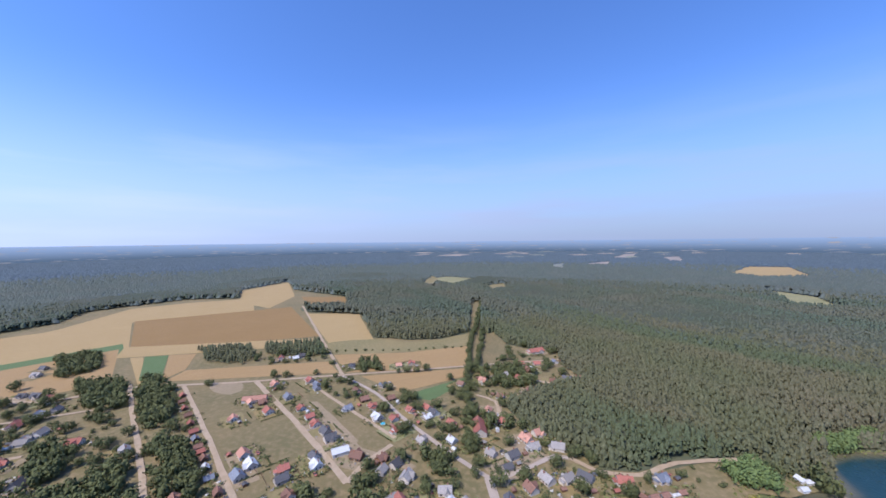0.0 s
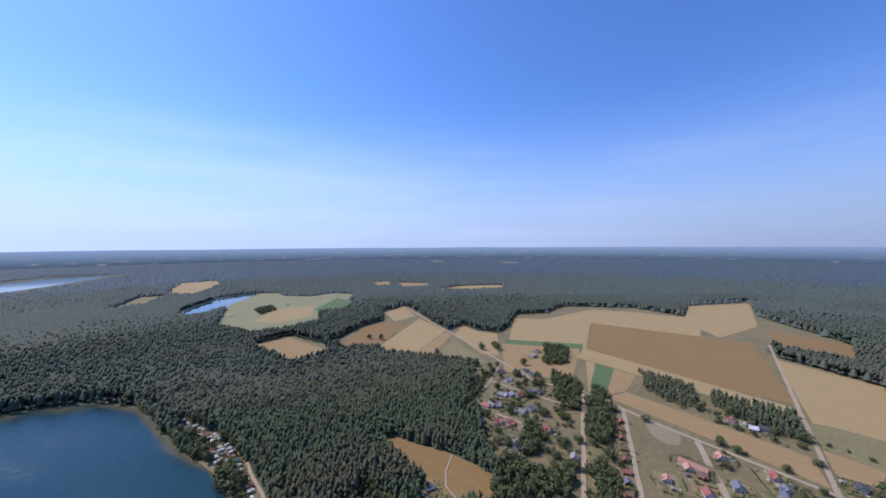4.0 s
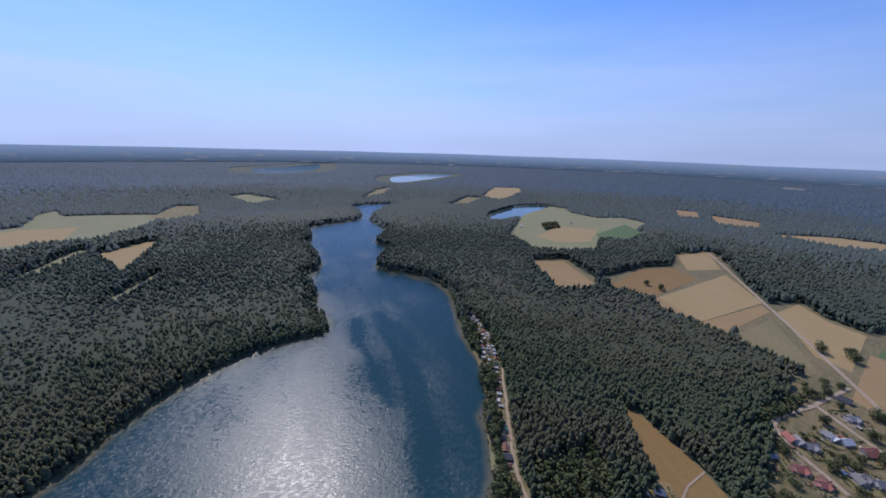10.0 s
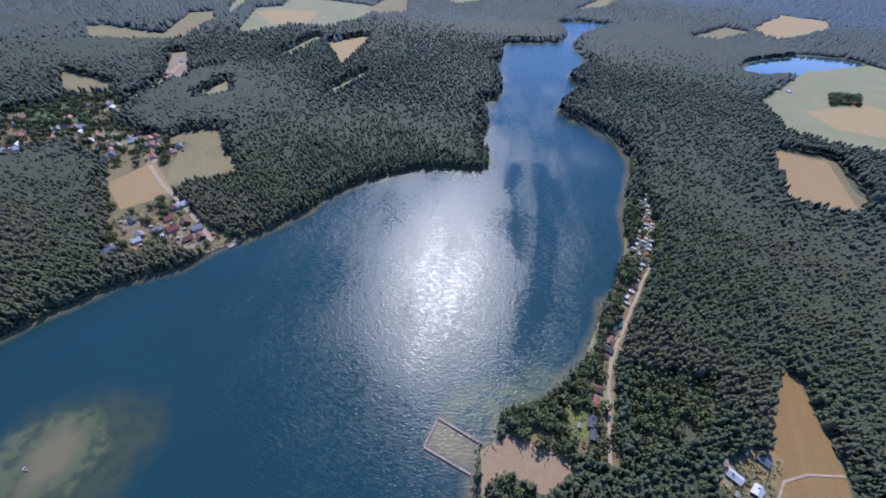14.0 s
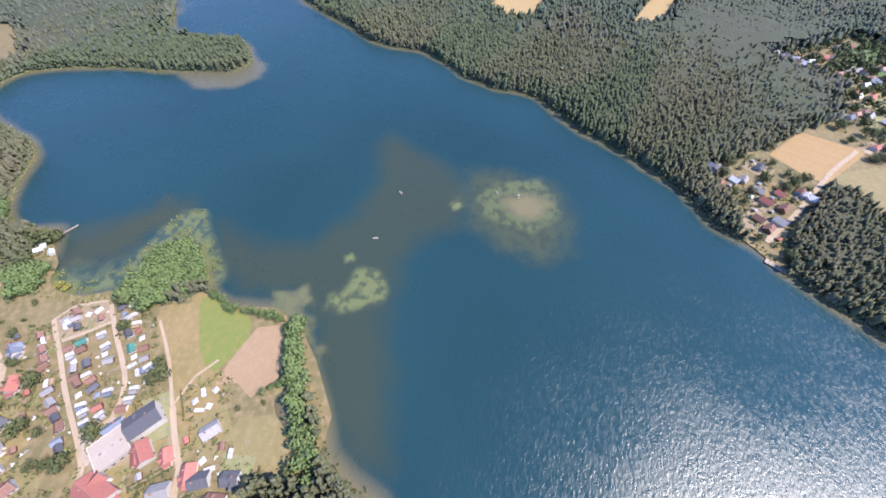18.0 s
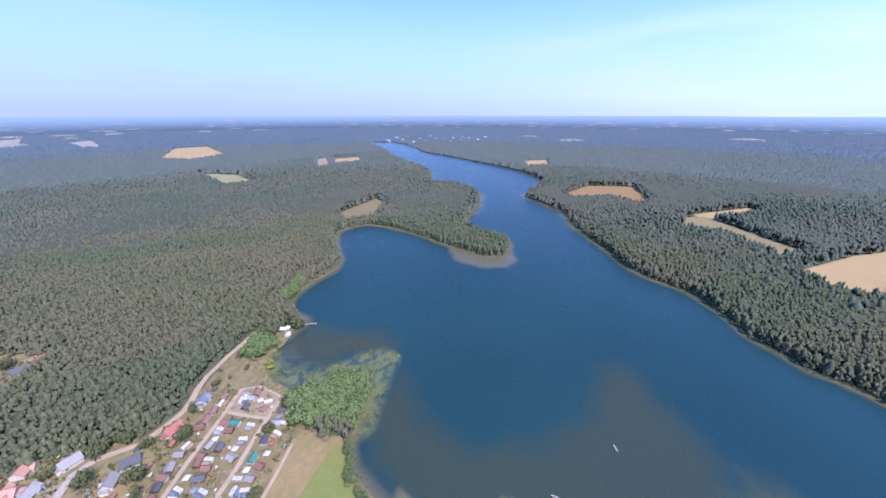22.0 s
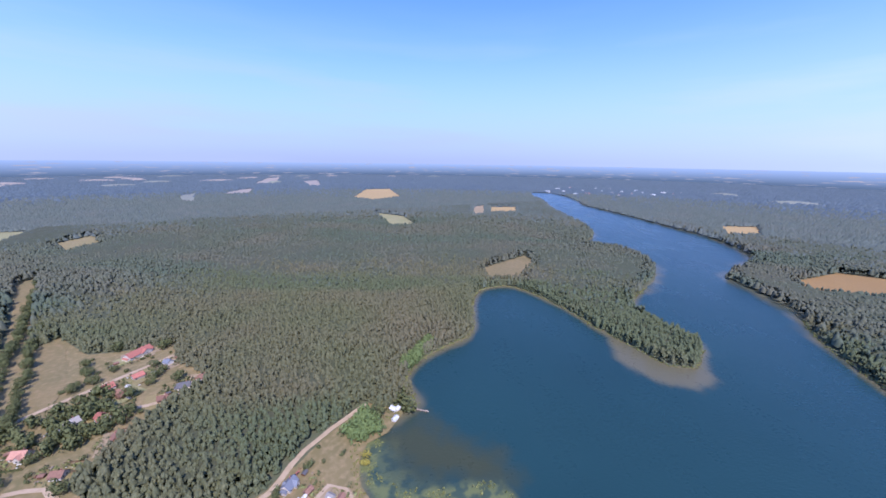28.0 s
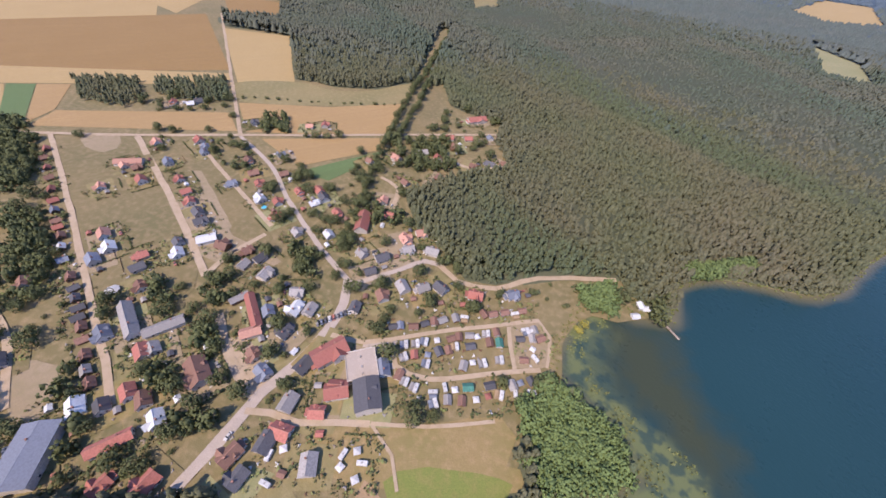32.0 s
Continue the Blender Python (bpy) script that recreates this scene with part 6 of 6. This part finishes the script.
PAINTS = (("white", "white"), ("g", "grey"), ("d", "black"), ("r", "red"), ("u", "blue"))
for k in range(9):
    car(-70 + 2.55 * k * .55 + 4, 184 + 2.55 * k * .8, 2.4, *PAINTS[(k * 3 + 1) % 5])
for x, y, rad in list(HOMES):
    if rad > 4.5 and random.random() < .3 and -420 < x < 60 and y > 40:
        a = random.uniform(0, 6.28)
        px, py = x + math.cos(a) * (rad + 4), y + math.sin(a) * (rad + 4)
        if all(math.hypot(px - q[0], py - q[1]) > q[2] + 2.5 for q in HOMES) and not inside([(px, py)], LAKE)[0]:
            car(px, py, road_turn(px, py), *random.choice(PAINTS))

# ---- shore works and boats ----
def pier(line, width, name="pier"):
    ob = new(name)
    tagged(ob, "weathered wooden bathing pier on piles over the water", "pier")
    for a, b in zip(line, line[1:]):
        a, b = Vector(a), Vector(b)
        d = (b - a)
        ang = math.atan2(d.y, d.x)
        m = Matrix.Translation(((a.x + b.x) / 2, (a.y + b.y) / 2, 0)) @ Matrix.Rotation(ang, 4, "Z")
        n = max(2, int(d.length / 2.5))
        for k in range(n):
            x0, x1 = -d.length / 2 + d.length * k / n, -d.length / 2 + d.length * (k + 1) / n - .06
            bm = box(x0, x1, -width / 2, width / 2, .3, .45, .02)
            bm.transform(m)
            part("deck_board", bm, MAT["wood"], ob)
            bm = bmesh.new()
            for s in (-1, 1):
                bmesh.ops.create_cone(bm, cap_ends=True, segments=8, radius1=.14, radius2=.14, depth=2.6, matrix=m @ Matrix.Translation((x0 + .3, s * width * .4, -.6)))
            part("pile", bm, MAT["bark"], ob)
    return ob


pier(JETTY, 1.5)
pier([DOCK[1], DOCK[2]], 5.0, "swimming_dock")
pier([(128, 296), (140, 285)], 1.6, "landing_stage")


def boat(x, y, turn):
    ob = new("boat")
    tagged(ob, "small white motor boat at anchor on the lake", "boat", "boats on the lake")
    bm = bmesh.new()
    rings = []
    for px, w, z in ((-2.2, .8, .1), (-.5, .95, .05), (1.2, .7, .1), (2.4, .05, .35)):
        rings.append([bm.verts.new((px, -w, .6)), bm.verts.new((px, -w * .6, z - .2)), bm.verts.new((px, w * .6, z - .2)), bm.verts.new((px, w, .6))])
    for a, b in zip(rings, rings[1:]):
        for i in range(3):
            bm.faces.new((a[i], b[i], b[i + 1], a[i + 1]))
    bm.faces.new(rings[0])
    part("hull", bm, MAT["white"], ob)
    part("deck", box(-2.0, 1.3, -.68, .68, .42, .5, .02), MAT["wood"], ob)
    part("windscreen", box(.2, .3, -.6, .6, .5, .95), MAT["glass"], ob)
    part("motor", box(-2.5, -2.2, -.2, .2, .1, .9, .05), MAT["d"], ob)
    ob.matrix_basis = pose(x, y, -.55, 0, 0, turn)


for k, (x, y) in enumerate(BUOYS):
    boat(x, y, 40 + 50 * k)

sheet("beach", smooth_line(CLEAR_BEACH, 8, True, 1.0), 0.45, MAT["sand"], label="trampled sandy bathing beach", category="beach")
sheet("pond", smooth_line(POND, 4, True), 0.47, MAT["pond"], label="small brown-green pond in the meadow", category="pond")

# ---- plots round the houses ----
for k, (x, y, rad) in enumerate(HOMES):
    if rad < 4 or math.hypot(x, y - 100) > 750:
        continue
    t = road_turn(x, y)
    c, s = math.cos(t), math.sin(t)
    a, b = random.uniform(9, 14), random.uniform(9, 14)
    o = [(-a, -b), (a * random.uniform(.8, 1), -b), (a, b * random.uniform(.8, 1)), (-a, b)]
    sheet("yard", [(x + c * u - s * v, y + s * u + c * v) for u, v in o], .40 + .0006 * k, MAT[random.choice(("grass", "grass", "olive", "clearing", "bare", "meadow", "olive", "clearing", "pale_green", "bare"))],
          label="house plot of mown or worn grass", category="yard")

sheet("pavement", smooth_line(PLAZA, 8, True, .8), .54, MAT["asphalt"], label="pale paved yard round the restaurant", category="pavement")
sheet("pavement", smooth_line(PLAZA_SAND, 8, True, .8), .53, MAT["dirt"], label="sandy open square by the road", category="pavement")

# ---- hedges and fences along the plots ----
HEDGES, FENCES = {}, {}


def hedge(x, y, turn, length):
    m = pose(x, y, 0, 0, 0, math.degrees(turn))
    if length in HEDGES:
        return copy_thing(HEDGES[length], m)
    r = np.random.default_rng(length)
    v, f = [], []
    for k in range(int(length * 9)):
        c = np.array((r.uniform(-length / 2, length / 2), r.uniform(-.45, .45), r.uniform(.2, 1.3)))
        d = r.normal(size=3) * .32
        e = np.cross(d, r.normal(size=3))
        e *= .32 / (np.linalg.norm(e) + 1e-6)
        i = len(v)
        v += [tuple(c + d), tuple(c + e), tuple(c - d), tuple(c - e), tuple(c + np.array((0, 0, .3)))]
        f += [(i, i + 1, i + 4), (i + 1, i + 2, i + 4), (i + 2, i + 3, i + 4), (i + 3, i, i + 4)]
    ob = mesh_object("hedge", v, f, MAT["leaf"])
    tagged(ob, "clipped green hedge along a house plot", "hedge", "hedges of the plots")
    ob.matrix_basis = m
    HEDGES[length] = ob
    return ob


def fence(x, y, turn, length):
    m = pose(x, y, 0, 0, 0, math.degrees(turn))
    if length in FENCES:
        return copy_thing(FENCES[length], m)
    ob = new("fence")
    tagged(ob, "brown wooden plot fence with posts and boards", "fence", "fences of the plots")
    n = 4
    for k in range(n + 1):
        px = -length / 2 + length * k / n
        part("post", box(px - .07, px + .07, -.07, .07, 0, 1.35), MAT["wood"], ob)
    for z in (.35, .8):
        part("board", box(-length / 2, length / 2, .07, .11, z, z + .32), MAT["plank"], ob)
    ob.matrix_basis = m
    FENCES[length] = ob
    return ob


def plot_borders():
    count = 0
    for x, y, rad in list(HOMES):
        if rad < 4 or math.hypot(x + 120, y - 180) > 420:
            continue
        t = road_turn(x, y)
        for side in range(4):
            if random.random() > .42:
                continue
            a = t + side * math.pi / 2
            d = random.uniform(11, 13)
            px, py = x + math.cos(a) * d, y + math.sin(a) * d
            clear = all(math.hypot(px - q[0], py - q[1]) > q[2] + 1.5 for q in HOMES)
            if not clear or inside([(px, py)], LAKE)[0] or any(edge_distance([(px, py)], ln, False)[0] < wd * .5 + (8 if side % 2 == 0 else 3) for _, wd, ln in ROADS):
                continue
            if random.random() < .8:
                hedge(px, py, a + math.pi / 2, random.choice((12, 16, 20)))
            elif count < 34:
                fence(px, py, a + math.pi / 2, random.choice((12, 16)))
                count += 1


plot_borders()


def garden_pool(x, y):
    ob = new("garden_pool")
    tagged(ob, "round blue garden pool above the lawn", "pool")
    bm = bmesh.new()
    bmesh.ops.create_cone(bm, cap_ends=True, segments=28, radius1=2.3, radius2=2.3, depth=1.0, matrix=Matrix.Translation((0, 0, .9)))
    part("basin", bm, MAT["white"], ob)
    bm = bmesh.new()
    bmesh.ops.create_cone(bm, cap_ends=True, segments=28, radius1=2.15, radius2=2.15, depth=.04, matrix=Matrix.Translation((0, 0, 1.43)))
    part("water_surface", bm, MAT["pool"], ob)
    ob.matrix_basis = pose(x, y, 0)


def tent(x, y, s):
    ob = new("party_tent")
    tagged(ob, "white pointed party tent on the grass", "tent")
    bm = bmesh.new()
    bmesh.ops.create_cone(bm, cap_ends=True, segments=8, radius1=s, radius2=.15, depth=1.6, matrix=Matrix.Translation((0, 0, 3.0)))
    part("canopy", bm, MAT["white"], ob)
    for k in range(8):
        a = k * math.pi / 4
        part("pole", box(s * .92 * math.cos(a) - .04, s * .92 * math.cos(a) + .04, s * .92 * math.sin(a) - .04, s * .92 * math.sin(a) + .04, 0, 2.3), MAT["white"], ob)
    ob.matrix_basis = pose(x, y, 0)


garden_pool(*SPOTS[0])
tent(*SPOTS[1], 4.0)
TREE_KINDS["gold_shrub"] = ("yellow", 3.6, 5.0, 0.45, 220, "low golden yellow willow bush at the shore")
for x, y in SPOTS[2:]:
    tree("gold_shrub", x, y, .9, random.uniform(0, 6), "bushes along the shore")

# ---- groves, avenue and garden trees ----
LEAFY_FINE = [clump_crown(80 + k, 110, 1.0, 1.0, .115) for k in range(3)]
LOW = [clump_crown(90 + k, 9, 1.0, 1.0, .32) for k in range(4)]
LEAFY = [clump_crown(60 + k, 48, 1.0, 1.0, .19) for k in range(4)]


def grove(kind, outline):
    q = np.array(outline, float)
    step = 3.7 if kind == "grove_alder" else 5.2
    lo, hi = q.min(axis=0) - 5, q.max(axis=0) + 5
    gx, gy = np.meshgrid(np.arange(lo[0], hi[0], step), np.arange(lo[1], hi[1], step))
    p = np.c_[gx.ravel(), gy.ravel()] + rng.uniform(-.45, .45, (gx.size, 2)) * step
    p = p[inside(p, q) & ~inside(p, LAWN)]
    if kind in ("grove_mixed", "grove_loose"):
        p = p[rng.uniform(size=len(p)) < (.68 if kind == "grove_mixed" else .26)]
    for x, y, rad in HOMES:
        p = p[np.hypot(p[:, 0] - x, p[:, 1] - y) > rad + 1.5]
    for _, width, line in ROADS:
        if len(p):
            p = p[edge_distance(p, line, False) > width * .5 + 2]
    if not len(p):
        return
    n = len(p)
    if kind == "grove_pine":
        plant("grove", p, rng.uniform(9, 13, n), rng.uniform(4, 6, n), PINE, MAT["pine"], .1, "dark pine grove between the fields", "grove")
    elif kind == "grove_alder":
        plant("grove", p, rng.uniform(6.5, 9, n), rng.uniform(6.0, 8.0, n), LEAFY_FINE, MAT["alder"], .0, "dense bright green alder grove by the lake", "grove")
    else:
        plant("grove", p, rng.uniform(5, 9.5, n), rng.uniform(4.5, 7.2, n), LEAFY, MAT["leaf"], .0, "dark green grove of garden trees", "grove")


for kind, outline in GROVES:
    grove(kind, outline)
for line, step in ((HEDGE_AVENUE_LEFT, 9.5), (HEDGE_AVENUE_RIGHT, 11)):
    for x, y, a in along(line, step):
        if math.hypot(x, y - 100) < 900:
            tree("tall_tree", x + random.uniform(-2, 2), y + random.uniform(-2, 2), random.uniform(.6, .95), random.uniform(0, 6), "trees of the avenue")
for x, y, a in along(SHORE_EAST[4:16], 6.5):
    px, py = x + math.sin(a) * random.uniform(2.5, 7), y - math.cos(a) * random.uniform(2.5, 7)
    if all(math.hypot(px - q[0], py - q[1]) > q[2] + 1 for q in HOMES):
        tree("tall_tree", px, py, random.uniform(.55, .9), random.uniform(0, 6), "trees along the shore")
for x, y, a in list(along(TREE_ROW_A, 4.5)) + list(along(TREE_ROW_B, 5.0)):
    tree("tall_tree", x, y, random.uniform(.5, .65), random.uniform(0, 6), "clipped tree row by the beach")
for x, y, a in along(FIELD_BUSHES, 13.0):
    tree("shrub", x + random.uniform(-3, 3), y + random.uniform(-2, 2), random.uniform(.7, 1.4), random.uniform(0, 6), "bushes along the field edge")
for x, y in LONE_TREES:
    tree("broadleaf_tree", x, y, random.uniform(1.0, 1.4), random.uniform(0, 6), "lone trees in the fields")
for x, y, a in along(BUSHES, 5.0):
    tree("alder_tree", x + random.uniform(-1, 1), y + random.uniform(-1, 1), random.uniform(.45, .75), random.uniform(0, 6), "bushes along the shore")


def garden_trees():
    p = jittered(0, 640, 12.0)
    ok = np.zeros(len(p), bool)
    for c in (CLEAR_VILLAGE, CLEAR_WEST_HOUSES, CLEAR_CAMP_NORTH, CLEAR_EAST_SHORE, CLEAR_WEST_STRIP, CLEAR_FIELDS, CLEAR_WEST_VILLAGE):
        ok |= inside(p, c)
    for _, c in FIELDS:
        ok &= ~inside(p, c)
    # the meadow and the sand field by the lake stay open
    ok &= ~inside(p, [(-34, 134), (55, 188), (80, 162), (48, 88), (4, 86), (-6, 118)])
    ok &= ~inside(p, LAKE) & (edge_distance(p, LAKE) > 3)
    for _, width, line in ROADS:
        ok &= edge_distance(p, line, False) > width * .5 + 2
    near = np.full(len(p), 1e9)
    for x, y, rad in HOMES:
        near = np.minimum(near, np.hypot(p[:, 0] - x, p[:, 1] - y) - rad)
    ok &= (near > 2.5) & (near < 30)
    p = p[ok]
    rng.shuffle(p)
    for i, (x, y) in enumerate(p[:465]):
        kind = "broadleaf_tree" if i < 290 else "shrub"
        tree(kind, x, y, random.uniform(.55, 1.15), random.uniform(0, 6))


garden_trees()


# ---- reeds ----
def build_reeds():
    """Tufts of reed blades along the lake's edge and on the shallow fringe."""
    q = np.array([(x, y) for x, y, a in along(LAKE + LAKE[:1], 1.1) if math.hypot(x - 150, y - 100) < 520])
    q = q + rng.normal(size=q.shape) * 1.7
    g = jittered(0, 330, 2.6)
    g = g[inside(g, REED_FRINGE) & (np.sin(g[:, 0] * .21) * np.sin(g[:, 1] * .17) > .1)]
    q = np.r_[q, g]
    blade = np.array([(-.9, 0, 0), (.9, 0, 0), (.5, .15, 1), (0, -.9, 0), (0, .9, 0), (.1, -.4, .9), (-.6, -.6, 0), (.5, .6, 0), (-.3, .3, .8)])
    tri = np.array([(0, 1, 2), (3, 4, 5), (6, 7, 8)])
    plant("reeds", q, rng.uniform(.8, 1.7, len(q)), rng.uniform(.7, 1.3, len(q)), [(blade, tri)], MAT["reed"], 0.0, "yellow-green reeds along the water's edge", "reeds")


build_reeds()


# ---- low growth and clutter of the gardens ----
def near_homes(step, reach):
    p = jittered(0, 620, step)
    near = np.full(len(p), 1e9)
    for x, y, rad in HOMES:
        near = np.minimum(near, np.hypot(p[:, 0] - x, p[:, 1] - y) - rad)
    p = p[(near > .4) & (near < reach)]
    p = p[~inside(p, LAKE) & ~within(p, LAKE, 2)]
    for _, width, line in ROADS:
        p = p[~within(p, line, width * .5 + .8, False)]
    return p


def garden_growth():
    p = near_homes(3.6, 7.5)
    patchy = np.sin(p[:, 0] * .13 + 1) + np.sin(p[:, 1] * .11) + rng.uniform(-1, 1, len(p))
    p = p[patchy > -.3]
    n = len(p)
    half = rng.uniform(size=n) < .65
    for sel, mat, words in ((half, "leaf", "low green shrubs and flower beds of the gardens"), (~half, "reed", "tall yellow-green weeds and beds of the gardens")):
        m = int(sel.sum())
        plant("garden_plants", p[sel], rng.uniform(.7, 2.2, m), rng.uniform(1.2, 3.0, m), LOW, MAT[mat], 0.0, words, "plants")
    q = near_homes(5.0, 5)
    q = q[rng.uniform(size=len(q)) < .5]
    cube = np.array([(x, y, z) for z in (0, 1) for y in (-.5, .5) for x in (-.5, .5)])
    tri = np.array([(0, 2, 1), (1, 2, 3), (4, 5, 6), (5, 7, 6), (0, 1, 4), (1, 5, 4), (2, 6, 3), (3, 6, 7), (0, 4, 2), (2, 4, 6), (1, 3, 5), (3, 7, 5)])
    bench = np.r_[cube * (1, .45, .5), cube * (.3, .9, .8) + (.2, .3, 0)]
    both = np.r_[tri, tri + 8]
    pick = rng.integers(0, 4, len(q))
    for k, mat in enumerate(("white", "g", "wood", "plank")):
        s = pick == k
        m = int(s.sum())
        plant("garden_clutter", q[s], rng.uniform(.7, 1.5, m), rng.uniform(.9, 2.2, m), [(bench, both)], MAT[mat], 0.0, "garden furniture, boxes and covers beside cabins", "clutter")


garden_growth()
